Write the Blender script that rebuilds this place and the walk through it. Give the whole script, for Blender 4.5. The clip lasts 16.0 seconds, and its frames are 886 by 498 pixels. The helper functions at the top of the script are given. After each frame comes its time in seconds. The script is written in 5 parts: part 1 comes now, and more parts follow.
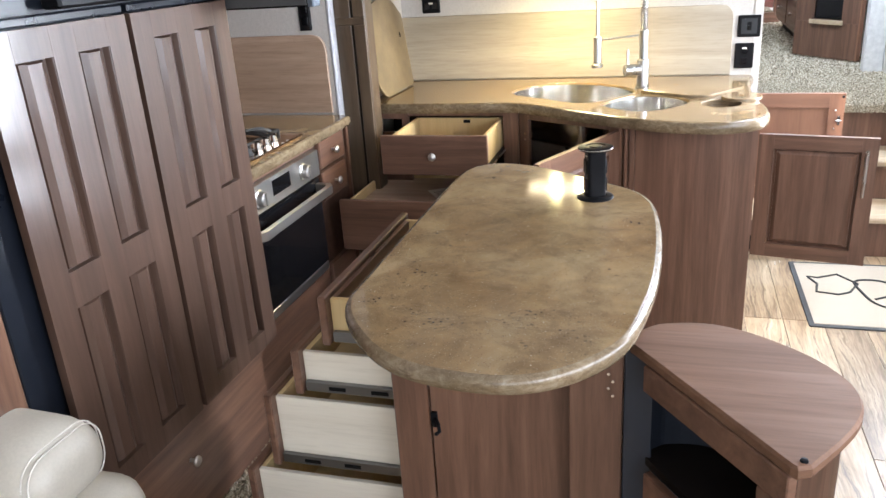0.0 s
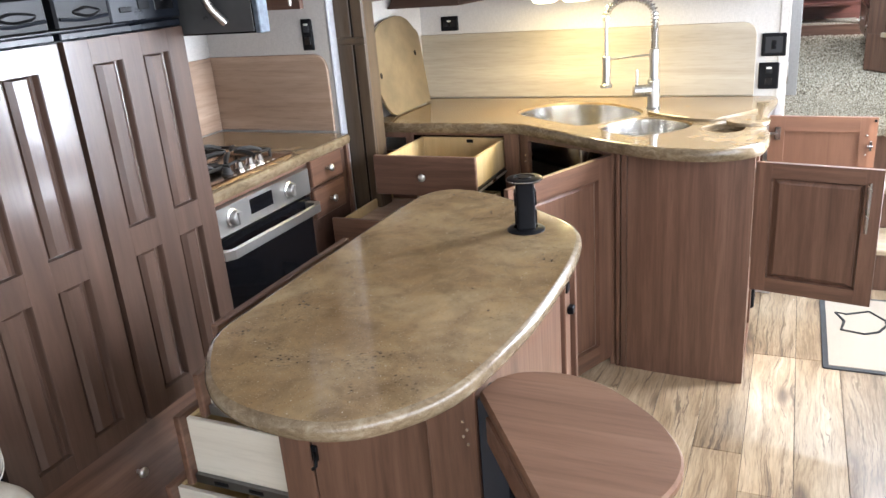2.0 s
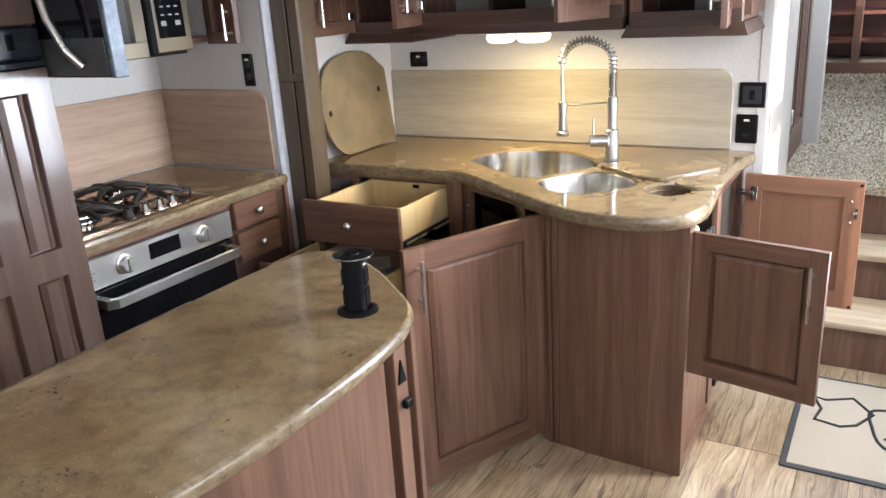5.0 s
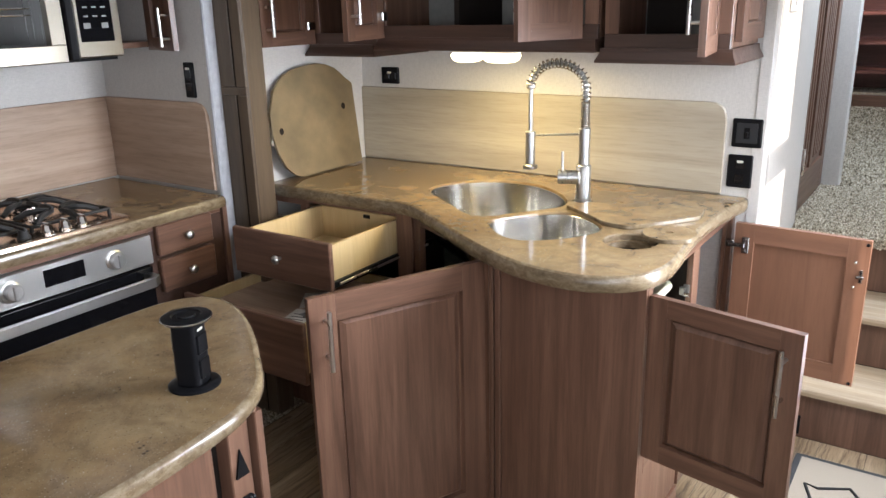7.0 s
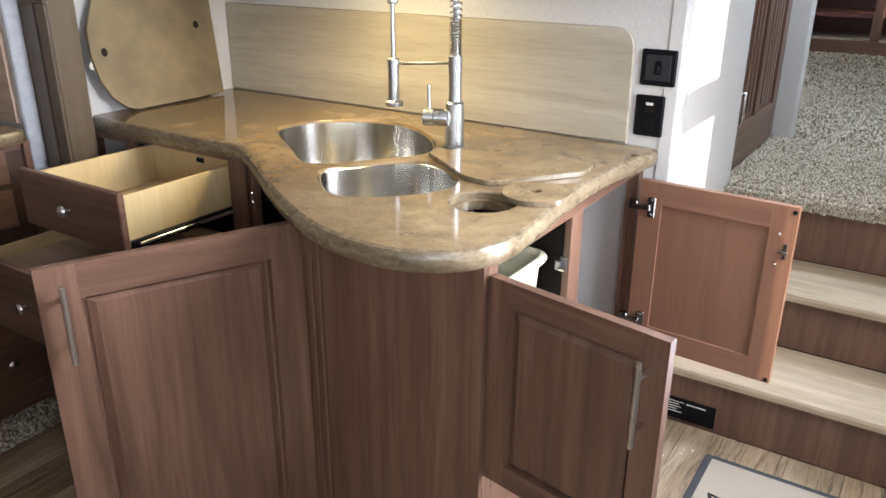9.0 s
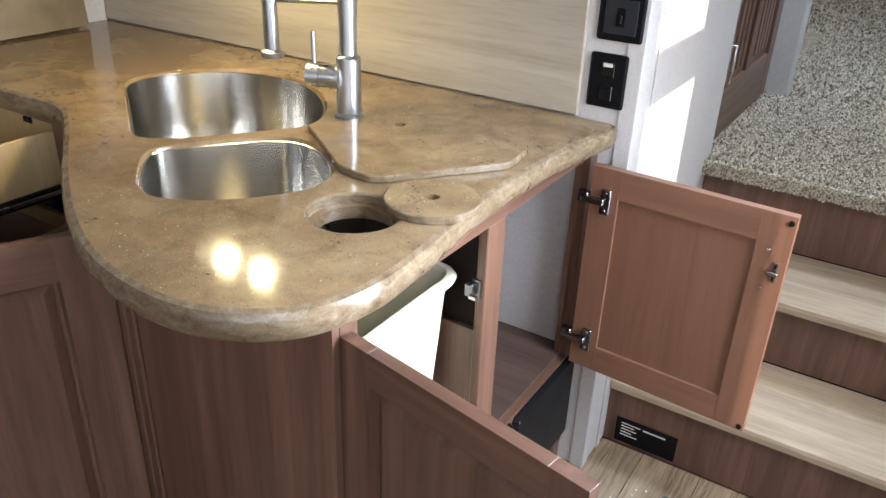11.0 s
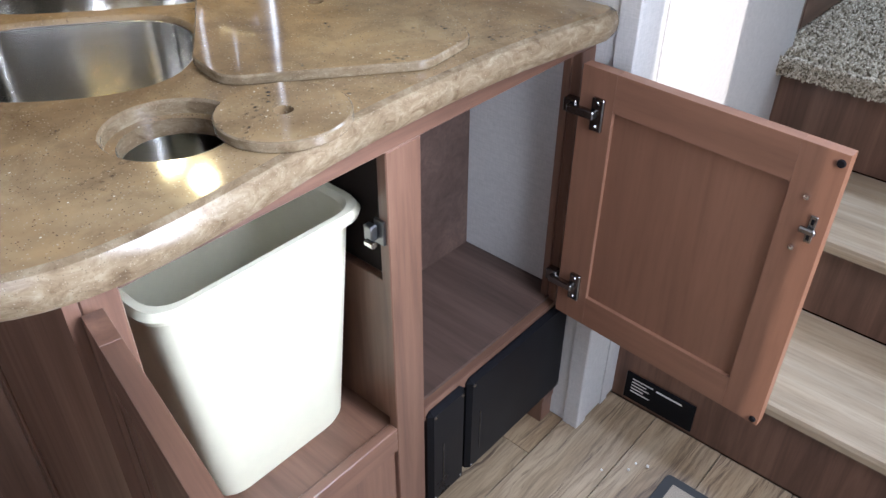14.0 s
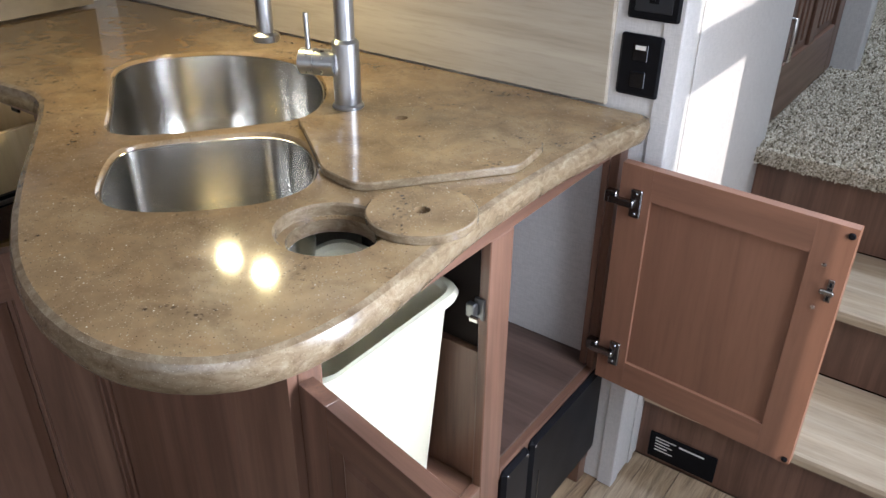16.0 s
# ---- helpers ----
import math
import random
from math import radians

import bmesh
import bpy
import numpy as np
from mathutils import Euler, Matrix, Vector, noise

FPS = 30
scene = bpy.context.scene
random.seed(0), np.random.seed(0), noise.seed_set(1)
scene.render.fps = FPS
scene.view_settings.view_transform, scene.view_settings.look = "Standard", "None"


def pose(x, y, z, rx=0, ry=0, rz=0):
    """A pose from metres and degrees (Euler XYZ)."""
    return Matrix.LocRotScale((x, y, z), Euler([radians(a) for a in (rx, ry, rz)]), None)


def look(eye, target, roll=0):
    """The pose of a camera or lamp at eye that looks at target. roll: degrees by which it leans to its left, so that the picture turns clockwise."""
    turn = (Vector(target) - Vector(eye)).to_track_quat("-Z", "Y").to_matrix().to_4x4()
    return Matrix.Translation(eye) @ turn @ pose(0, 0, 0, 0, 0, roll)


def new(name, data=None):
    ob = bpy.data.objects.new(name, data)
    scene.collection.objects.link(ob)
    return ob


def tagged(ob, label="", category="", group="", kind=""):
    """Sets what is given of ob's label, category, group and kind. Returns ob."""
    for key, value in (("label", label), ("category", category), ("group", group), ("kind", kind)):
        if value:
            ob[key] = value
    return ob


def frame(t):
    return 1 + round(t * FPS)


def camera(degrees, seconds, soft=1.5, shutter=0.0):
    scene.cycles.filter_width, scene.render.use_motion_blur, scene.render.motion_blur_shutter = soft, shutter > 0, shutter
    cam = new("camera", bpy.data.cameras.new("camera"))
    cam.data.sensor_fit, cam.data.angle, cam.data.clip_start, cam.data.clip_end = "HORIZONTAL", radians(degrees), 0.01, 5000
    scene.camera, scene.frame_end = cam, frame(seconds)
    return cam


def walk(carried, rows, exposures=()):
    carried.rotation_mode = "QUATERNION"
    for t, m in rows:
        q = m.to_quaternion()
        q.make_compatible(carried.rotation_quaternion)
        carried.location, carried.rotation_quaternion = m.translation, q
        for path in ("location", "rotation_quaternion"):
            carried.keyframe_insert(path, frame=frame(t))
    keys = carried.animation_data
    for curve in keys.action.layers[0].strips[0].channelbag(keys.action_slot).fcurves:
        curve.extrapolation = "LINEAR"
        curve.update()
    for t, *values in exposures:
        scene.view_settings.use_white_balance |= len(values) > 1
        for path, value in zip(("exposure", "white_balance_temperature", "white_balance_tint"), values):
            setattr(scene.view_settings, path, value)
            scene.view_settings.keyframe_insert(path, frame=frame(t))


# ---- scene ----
cam = camera(59.5, 16.0)
METRES, EYE, TILT, LEAN, TURN = 3.5, 1.525, 0.0, 0.0, 17.2
ROWS = [
    (0.0, 0.0, 0.0, 0.0, -1.38, -21.13, 3.57),
    (0.5, 0.0336, 0.0017, 0.0027, 0.82, -20.56, 3.05),
    (1.0, 0.0673, -0.0005, 0.0032, 2.76, -19.81, 3.45),
    (1.5, 0.0942, 0.0057, 0.0028, 4.22, -19.48, 4.95),
    (2.0, 0.1237, 0.0188, 0.0033, 6.22, -20.06, 4.33),
    (2.5, 0.1481, 0.0358, 0.0033, 8.12, -20.03, 3.1),
    (3.0, 0.1688, 0.0465, 0.0056, 8.91, -19.23, 3.03),
    (5.5, 0.2976, 0.142, 0.0117, 13.85, -18.29, 2.85),
    (6.0, 0.3156, 0.1736, 0.0116, 14.59, -17.78, 1.62),
    (6.5, 0.3271, 0.2047, 0.009, 15.63, -17.73, 1.17),
    (7.0, 0.3396, 0.2312, 0.0072, 16.46, -17.48, 1.37),
    (7.5, 0.3609, 0.2695, 0.0018, 16.89, -17.3, 0.46),
    (8.0, 0.3828, 0.3131, -0.0091, 17.07, -17.88, -0.46),
    (8.5, 0.3979, 0.3503, -0.0204, 16.72, -19.83, -0.65),
    (9.0, 0.4108, 0.3938, -0.0273, 15.94, -21.6, -0.31),
    (11.5, 0.4309, 0.5855, -0.0416, 15.92, -29.34, -2.97),
    (12.0, 0.4435, 0.6165, -0.0488, 16.85, -32.26, -3.65),
    (12.5, 0.4536, 0.6342, -0.0547, 18.43, -34.25, -2.62),
    (13.0, 0.4639, 0.6471, -0.0602, 21.24, -35.62, -1.1),
    (13.5, 0.472, 0.6609, -0.0617, 23.44, -36.23, -0.46),
    (14.0, 0.476, 0.6719, -0.064, 24.25, -35.97, -0.25),
    (14.5, 0.4728, 0.669, -0.0634, 24.42, -35.29, -0.1),
    (15.0, 0.4629, 0.6536, -0.0537, 23.35, -33.95, 0.3),
    (15.5, 0.451, 0.6311, -0.0456, 20.98, -31.64, 0.5),
    (16.0, 0.4336, 0.6062, -0.039, 19.2, -29.45, -0.56),
]
EXPOSURES = [(0.0, 1.27, 6200, 15), (3.2, 1.12, 6200, 15), (5.3, 0.65, 6350, 16), (8.5, 0.48, 6250, 15), (12.0, 0.08, 5950, 17), (14.0, -0.12, 5720, 18), (16.0, -0.1, 5900, 17)]
walk(cam, [(t, pose(0, 0, EYE, TILT, LEAN, TURN) @ pose(METRES * x, METRES * y, METRES * z, 90 + pitch, roll, yaw)) for t, x, y, z, yaw, pitch, roll in ROWS], EXPOSURES)

# ---- light ----
world = bpy.data.worlds.new("sky")
scene.world = world
world.use_nodes = True
_sky = world.node_tree.nodes.new("ShaderNodeTexSky")
_sky.sky_type, _sky.sun_disc = 'NISHITA', False
_sky.sun_elevation, _sky.sun_rotation = radians(17), radians(117)
world.node_tree.links.new(_sky.outputs[0], world.node_tree.nodes["Background"].inputs[0])
world.node_tree.nodes["Background"].inputs[1].default_value = 0.12


def lamp(name, kind, m, energy, color, sx=0.1, sy=0.1, spread=180):
    d = bpy.data.lights.new(name, kind)
    d.energy, d.color = energy, color
    if kind == 'AREA':
        d.shape, d.size, d.size_y, d.spread = 'RECTANGLE', sx, sy, radians(spread)
    if kind == 'SUN':
        d.angle = radians(0.5)
    ob = new(name, d)
    ob.matrix_world = m
    return ob


lamp("sun", 'SUN', look((5, 1.2, 1.6), (0.0, 3.7, 0.0)), 5.0, (1.0, 0.93, 0.82))
lamp("door_daylight", 'AREA', look((1.25, 3.18, 1.1), (-1.2, 2.0, 0.62)), 60, (0.86, 0.94, 1.0), 0.58, 1.6, 120)
lamp("entry_glass_daylight", 'AREA', look((1.25, 3.5, 1.26), (0.6, 3.6, 0.2)), 10.0, (0.83, 0.92, 1.0), 0.36, 1.3, 120)
# added fill from the right, set at an assumed, unseen window
lamp("side_window_daylight", 'AREA', look((1.25, 0.65, 1.3), (0.0, 0.85, 0.7)), 40, (0.87, 0.94, 1.0), 3.3, 0.8)
# added fill for faces towards -y, at an assumed window behind the camera
lamp("rear_window_daylight", 'AREA', look((0.45, -2.45, 1.2), (-0.5, 1.0, 0.5)), 13, (0.88, 0.95, 1.0), 1.75, 0.95)
# lamp added to brighten the bedroom, at an unseen opening
lamp("bedroom_window_daylight", 'AREA', look((2.09, 7.4, 1.8), (0.6, 7.2, 1.0)), 110, (0.85, 0.93, 1.0), 1.35, 0.6)
# added overhead fill for the landing; the ceiling has no opening there
lamp("landing_skylight", 'AREA', look((0.8, 5.1, 2.59), (0.8, 5.1, 0.0)), 36, (0.72, 0.87, 1.0), 0.36, 0.36)
for _x in (-0.5, -0.38):
    lamp("under_cabinet_glow", 'AREA', look((_x, 3.445, 1.352), (_x, 3.445, 0.0)), 2.1, (1.0, 0.81, 0.36), 0.04, 0.04)

# ---- materials ----
class Nodes:
    def __init__(self, name, rough=0.5, metal=0.0, spec=0.5):
        self.mat = bpy.data.materials.new(name)
        self.mat.use_nodes = True
        self.t = self.mat.node_tree
        self.b = self.t.nodes["Principled BSDF"]
        self.b.inputs["Roughness"].default_value = rough
        self.b.inputs["Metallic"].default_value = metal
        self.b.inputs["Specular IOR Level"].default_value = spec
        self.co = self.t.nodes.new("ShaderNodeTexCoord").outputs["Object"]

    def node(self, kind, **inputs):
        n = self.t.nodes.new(kind)
        for k, v in inputs.items():
            key = k.replace("_", " ")
            self.plug(n.inputs[key], v)
        return n

    def plug(self, socket, v):
        if hasattr(v, "is_output"):
            self.t.links.new(v, socket)
        else:
            socket.default_value = v

    def mapped(self, scale=(1, 1, 1), rot=(0, 0, 0), loc=(0, 0, 0), vec=None):
        n = self.t.nodes.new("ShaderNodeMapping")
        self.t.links.new(vec or self.co, n.inputs[0])
        n.inputs["Scale"].default_value = scale
        n.inputs["Rotation"].default_value = rot
        n.inputs["Location"].default_value = loc
        return n.outputs[0]

    def noise(self, scale, detail=4.0, rough=0.55, vec=None, dist=0.0):
        n = self.node("ShaderNodeTexNoise", Scale=scale, Detail=detail, Roughness=rough, Distortion=dist)
        self.t.links.new(vec or self.co, n.inputs["Vector"])
        return n.outputs["Fac"]

    def ramp(self, fac, stops):
        n = self.t.nodes.new("ShaderNodeValToRGB")
        self.t.links.new(fac, n.inputs[0])
        el = n.color_ramp.elements
        while len(el) < len(stops):
            el.new(0.5)
        for e, (p, c) in zip(el, stops):
            e.position = p
            e.color = (*c, 1) if len(c) == 3 else c
        return n.outputs[0]

    def mix(self, fac, a, b, mode='MIX'):
        n = self.t.nodes.new("ShaderNodeMix")
        n.data_type, n.blend_type = 'RGBA', mode
        for s, v in ((n.inputs[0], fac), (n.inputs[6], a), (n.inputs[7], b)):
            if isinstance(v, tuple) and len(v) == 3:
                v = (*v, 1)
            self.plug(s, v)
        return n.outputs[2]

    def random(self):
        return self.t.nodes.new("ShaderNodeObjectInfo").outputs["Random"]

    def shifted(self, amount=7.0, vec=None):
        """Coordinates moved by the object's random number, so that alike pieces differ."""
        r = self.node("ShaderNodeMath")
        r.operation = 'MULTIPLY'
        self.plug(r.inputs[0], self.random())
        r.inputs[1].default_value = amount
        c = self.t.nodes.new("ShaderNodeCombineXYZ")
        for i in range(3):
            self.t.links.new(r.outputs[0], c.inputs[i])
        a = self.t.nodes.new("ShaderNodeVectorMath")
        self.t.links.new(vec or self.co, a.inputs[0])
        self.t.links.new(c.outputs[0], a.inputs[1])
        return a.outputs[0]

    def bump(self, h, strength=0.2, dist=0.002):
        n = self.node("ShaderNodeBump", Strength=strength, Distance=dist, Height=h)
        self.t.links.new(n.outputs[0], self.b.inputs["Normal"])

    def color(self, v):
        if isinstance(v, tuple) and len(v) == 3:
            v = (*v, 1)
        self.plug(self.b.inputs["Base Color"], v)

    def rough(self, v):
        self.plug(self.b.inputs["Roughness"], v)


def wood(name, dark, mid, light, axis=2, grain=1.0, rough=0.32, bump=0.1, coat=0.0, spec=0.5, fig=0.9):
    m = Nodes(name, rough, 0, spec)
    s = [30 * grain, 30 * grain, 30 * grain]
    s[axis] = 1.6 * grain
    v = m.shifted(9.0)
    v1 = m.mapped(tuple(s), vec=v)
    f1 = m.noise(1.0, 8, 0.62, v1, 0.6)
    s2 = [5.0 * grain] * 3
    s2[axis] = 0.7 * grain
    f2 = m.noise(1.0, 4, 0.5, m.mapped(tuple(s2), vec=v), 1.2)
    s3 = [130.0] * 3
    s3[axis] = 9.0
    f3 = m.noise(1.0, 4, 0.65, m.mapped(tuple(s3), vec=v), 0.25)
    c1 = m.ramp(f1, [(0.22, dark), (0.5, mid), (0.8, light)])
    c2 = m.ramp(f2, [(0.3, (0.66, 0.65, 0.64)), (0.7, (1.28, 1.28, 1.28))])
    c3 = m.ramp(f3, [(0.36, (0.74, 0.72, 0.7)), (0.5, (1.0, 1.0, 1.0)), (0.66, (1.08, 1.08, 1.08))])
    c = m.mix(fig, m.mix(fig, c1, c2, 'MULTIPLY'), c3, 'MULTIPLY')
    m.color(c)
    m.rough(m.ramp(f1, [(0.2, (rough * 1.25,) * 3), (0.8, (rough * 0.8,) * 3)]))
    m.bump(f3, bump, 0.0006)
    m.b.inputs["Coat Weight"].default_value = coat
    m.b.inputs["Coat Roughness"].default_value = 0.14
    return m.mat


def plain(name, col, rough=0.5, metal=0.0, spec=0.5, var=0.12, scale=30.0, bump=0.0):
    m = Nodes(name, rough, metal, spec)
    f = m.noise(scale, 5, 0.6)
    lo, hi = tuple(c * (1 - var) for c in col), tuple(min(1, c * (1 + var)) for c in col)
    m.color(m.ramp(f, [(0.3, lo), (0.7, hi)]))
    f2 = m.noise(scale * 0.25, 4)
    m.rough(m.ramp(f2, [(0.3, (rough * 0.85,) * 3), (0.7, (min(1, rough * 1.15),) * 3)]))
    if bump:
        m.bump(f, bump, 0.001)
    return m.mat


def brushed(name, col, rough=0.28, axis=0, scale=300.0):
    m = Nodes(name, rough, 1.0)
    s = [scale] * 3
    s[axis] = 4.0
    f = m.noise(1.0, 3, 0.5, m.mapped(tuple(s)))
    m.color(m.ramp(f, [(0.3, tuple(c * 0.9 for c in col)), (0.7, col)]))
    m.rough(m.ramp(f, [(0.3, (rough * 0.8,) * 3), (0.7, (rough * 1.3,) * 3)]))
    m.bump(f, 0.01, 0.0003)
    return m.mat


def solid_surface(name):
    m = Nodes(name, 0.2, 0, 0.5)
    big = m.noise(4.5, 6, 0.6, dist=0.8)
    mid = m.noise(16, 6, 0.65, m.mapped((1, 1, 1), loc=(3, 1, 2)), 0.5)
    base = m.ramp(big, [(0.28, (0.15, 0.094, 0.045)), (0.5, (0.205, 0.138, 0.072)), (0.74, (0.28, 0.202, 0.115))])
    c = m.mix(0.55, base, m.ramp(mid, [(0.3, (0.5, 0.48, 0.45)), (0.5, (1, 1, 1)), (0.72, (1.4, 1.33, 1.2))]), 'MULTIPLY')
    # dark smoky clouds
    cl = m.noise(7.0, 7, 0.78, m.mapped((1, 1, 1), loc=(8, 4, 1)), 0.9)
    c = m.mix(m.ramp(cl, [(0.55, (0, 0, 0)), (0.74, (0.45, 0.45, 0.45))]), c, (0.07, 0.048, 0.03))
    vs = m.t.nodes.new("ShaderNodeTexVoronoi")
    m.t.links.new(m.mapped((1, 1, 1), loc=(2, 2, 2)), vs.inputs["Vector"])
    vs.inputs["Scale"].default_value = 95
    speck = m.ramp(vs.outputs["Distance"], [(0.2, (1, 1, 1)), (0.36, (0, 0, 0))])
    zone = m.ramp(cl, [(0.56, (0, 0, 0)), (0.62, (0.9, 0.9, 0.9))])
    c = m.mix(m.mix(1.0, speck, zone, 'MULTIPLY'), c, (0.035, 0.024, 0.016))
    ru = m.noise(9.0, 6, 0.7, m.mapped((1, 1, 1), loc=(1, 9, 5)), 0.6)
    c = m.mix(m.ramp(ru, [(0.5, (0, 0, 0)), (0.8, (0.25, 0.25, 0.25))]), c, (0.19, 0.105, 0.045))
    # pale and dark chips
    for sc, loc, col, a, b in ((150, 0, (0.34, 0.28, 0.2), 0.07, 0.15), (75, 5, (0.5, 0.44, 0.34), 0.06, 0.1), (170, 11, (0.05, 0.03, 0.018), 0.09, 0.16), (260, 17, (0.29, 0.23, 0.16), 0.12, 0.26), (110, 25, (0.1, 0.05, 0.022), 0.07, 0.14), (260, 21, (0.06, 0.04, 0.024), 0.11, 0.18)):
        vo = m.t.nodes.new("ShaderNodeTexVoronoi")
        m.t.links.new(m.mapped((1, 1, 1), loc=(loc, loc, loc)), vo.inputs["Vector"])
        vo.inputs["Scale"].default_value = sc
        dot = m.ramp(vo.outputs["Distance"], [(a, (1, 1, 1)), (b, (0, 0, 0))])
        pick = m.ramp(m.noise(sc * 0.6, 0, 0.5, m.mapped((1, 1, 1), loc=(loc + 2, 0, 0))), [(0.5, (0, 0, 0)), (0.54, (1, 1, 1))])
        c = m.mix(m.mix(1.0, dot, pick, 'MULTIPLY'), c, col)
    m.color(c)
    m.rough(m.ramp(mid, [(0.3, (0.085, 0.085, 0.085)), (0.7, (0.095, 0.095, 0.095))]))
    return m.mat


def cut_edge(name):
    """The solid surface's routed edge: daylight's paler grey put into its colour, veins running along it."""
    m = Nodes(name, 0.24)
    v = m.noise(1.0, 6, 0.7, m.mapped((34, 34, 70)), 0.7)
    big = m.noise(7.0, 5, 0.6)
    c = m.ramp(v, [(0.3, (0.1, 0.066, 0.036)), (0.47, (0.165, 0.119, 0.07)), (0.62, (0.215, 0.166, 0.107)), (0.78, (0.29, 0.24, 0.168))])
    c = m.mix(0.6, c, m.ramp(big, [(0.35, (0.55, 0.52, 0.47)), (0.6, (1.05, 1.05, 1.05))]), 'MULTIPLY')
    for sc, loc, col in ((300, 3, (0.06, 0.042, 0.026)), (260, 9, (0.27, 0.225, 0.165))):
        vo = m.t.nodes.new("ShaderNodeTexVoronoi")
        m.t.links.new(m.mapped((1, 1, 1), loc=(loc, loc, loc)), vo.inputs["Vector"])
        vo.inputs["Scale"].default_value = sc
        c = m.mix(m.ramp(vo.outputs["Distance"], [(0.1, (0.6, 0.6, 0.6)), (0.2, (0, 0, 0))]), c, col)
    m.color(c)
    return m.mat


def wallpaper(name, col=(0.57, 0.545, 0.51)):
    m = Nodes(name, 0.75)
    a = m.noise(1.0, 2, 0.5, m.mapped((420, 420, 60)))
    b = m.noise(1.0, 2, 0.5, m.mapped((60, 60, 420)))
    f = m.mix(0.5, a, b)
    big = m.noise(2.0, 3)
    c = m.ramp(f, [(0.35, tuple(x * 0.84 for x in col)), (0.62, col)])
    c = m.mix(0.35, c, m.ramp(big, [(0.3, (0.92, 0.92, 0.92)), (0.7, (1, 1, 1))]), 'MULTIPLY')
    m.color(c)
    m.bump(f, 0.25, 0.001)
    return m.mat


def carpet(name):
    m = Nodes(name, 0.95, 0, 0.1)
    f = m.noise(120, 3, 0.7)
    g = m.noise(260, 2, 0.6)
    c = m.ramp(f, [(0.36, (0.085, 0.068, 0.046)), (0.48, (0.34, 0.29, 0.215)), (0.6, (0.66, 0.59, 0.46))])
    m.color(m.mix(0.4, c, m.ramp(g, [(0.3, (0.4, 0.4, 0.4)), (0.7, (1.2, 1.2, 1.2))]), 'MULTIPLY'))
    m.bump(f, 1.0, 0.006)
    return m.mat


def rustic(name):
    """Pale weathered oak with dark cathedral grain, knots and a tone of its own for each plank."""
    m = Nodes(name, 0.36)
    v = m.shifted(23.0)
    # knots bend the grain round them
    vo = m.t.nodes.new("ShaderNodeTexVoronoi")
    m.t.links.new(m.mapped((4.2, 1.5, 1.0), vec=v), vo.inputs["Vector"])
    vo.inputs["Scale"].default_value = 1.0
    near = m.ramp(vo.outputs["Distance"], [(0.0, (1, 1, 1)), (0.42, (0, 0, 0))])
    warp = m.noise(4.0, 4, 0.6, m.mapped((1.6, 0.5, 1), vec=v))
    sway = m.mix(0.72, near, warp)
    c = m.t.nodes.new("ShaderNodeCombineXYZ")
    m.t.links.new(sway, c.inputs[0])
    bend = m.t.nodes.new("ShaderNodeVectorMath")
    bend.operation = 'MULTIPLY_ADD'
    m.t.links.new(c.outputs[0], bend.inputs[0])
    bend.inputs[1].default_value = (0.13, 0, 0)
    m.t.links.new(v, bend.inputs[2])
    bv = bend.outputs[0]
    f1 = m.noise(1.0, 9, 0.72, m.mapped((75, 2.6, 20), vec=bv), 0.3)
    f2 = m.noise(1.0, 5, 0.62, m.mapped((8, 1.6, 8), vec=bv), 0.6)
    f3 = m.noise(1.0, 3, 0.6, m.mapped((240, 14, 100), vec=v))
    crack = m.noise(1.0, 5, 0.75, m.mapped((46, 1.7, 9), loc=(3, 5, 1), vec=bv), 0.5)
    base = m.ramp(f2, [(0.3, (0.2, 0.132, 0.074)), (0.48, (0.35, 0.26, 0.164)), (0.68, (0.47, 0.374, 0.262))])
    lines = m.ramp(f1, [(0.33, (0.42, 0.36, 0.3)), (0.47, (0.9, 0.88, 0.85)), (0.62, (1.14, 1.13, 1.12))])
    c1 = m.mix(0.9, base, lines, 'MULTIPLY')
    c1 = m.mix(m.ramp(crack, [(0.385, (0.9, 0.9, 0.9)), (0.44, (0, 0, 0))]), c1, (0.12, 0.078, 0.048))
    c1 = m.mix(m.ramp(vo.outputs["Distance"], [(0.05, (0.85, 0.85, 0.85)), (0.13, (0, 0, 0))]), c1, (0.1, 0.06, 0.035))
    c1 = m.mix(0.55, c1, m.ramp(f3, [(0.36, (0.66, 0.65, 0.63)), (0.56, (1.1, 1.1, 1.1))]), 'MULTIPLY')
    c1 = m.mix(1.0, c1, m.ramp(m.random(), [(0.0, (0.76, 0.73, 0.7)), (0.5, (1.0, 0.97, 0.94)), (1.0, (1.16, 1.14, 1.12))]), 'MULTIPLY')
    m.color(c1)
    m.rough(m.ramp(f1, [(0.3, (0.5, 0.5, 0.5)), (0.7, (0.3, 0.3, 0.3))]))
    m.bump(f1, 0.25, 0.001)
    return m.mat


WALNUT = wood("walnut_upright", (0.06, 0.03, 0.019), (0.13, 0.067, 0.043), (0.205, 0.114, 0.075), 2, fig=0.46)
WALNUT_X = wood("walnut_along_x", (0.06, 0.03, 0.019), (0.13, 0.067, 0.043), (0.205, 0.114, 0.075), 0, fig=0.46)
WALNUT_Y = wood("walnut_along_y", (0.06, 0.03, 0.019), (0.13, 0.067, 0.043), (0.205, 0.114, 0.075), 1, fig=0.46)
FRIDGE_WOOD = wood("glossy_walnut", (0.05, 0.028, 0.019), (0.076, 0.044, 0.031), (0.104, 0.063, 0.046), 2, 0.6, rough=0.36, coat=0.35, spec=0.3, fig=0.4)
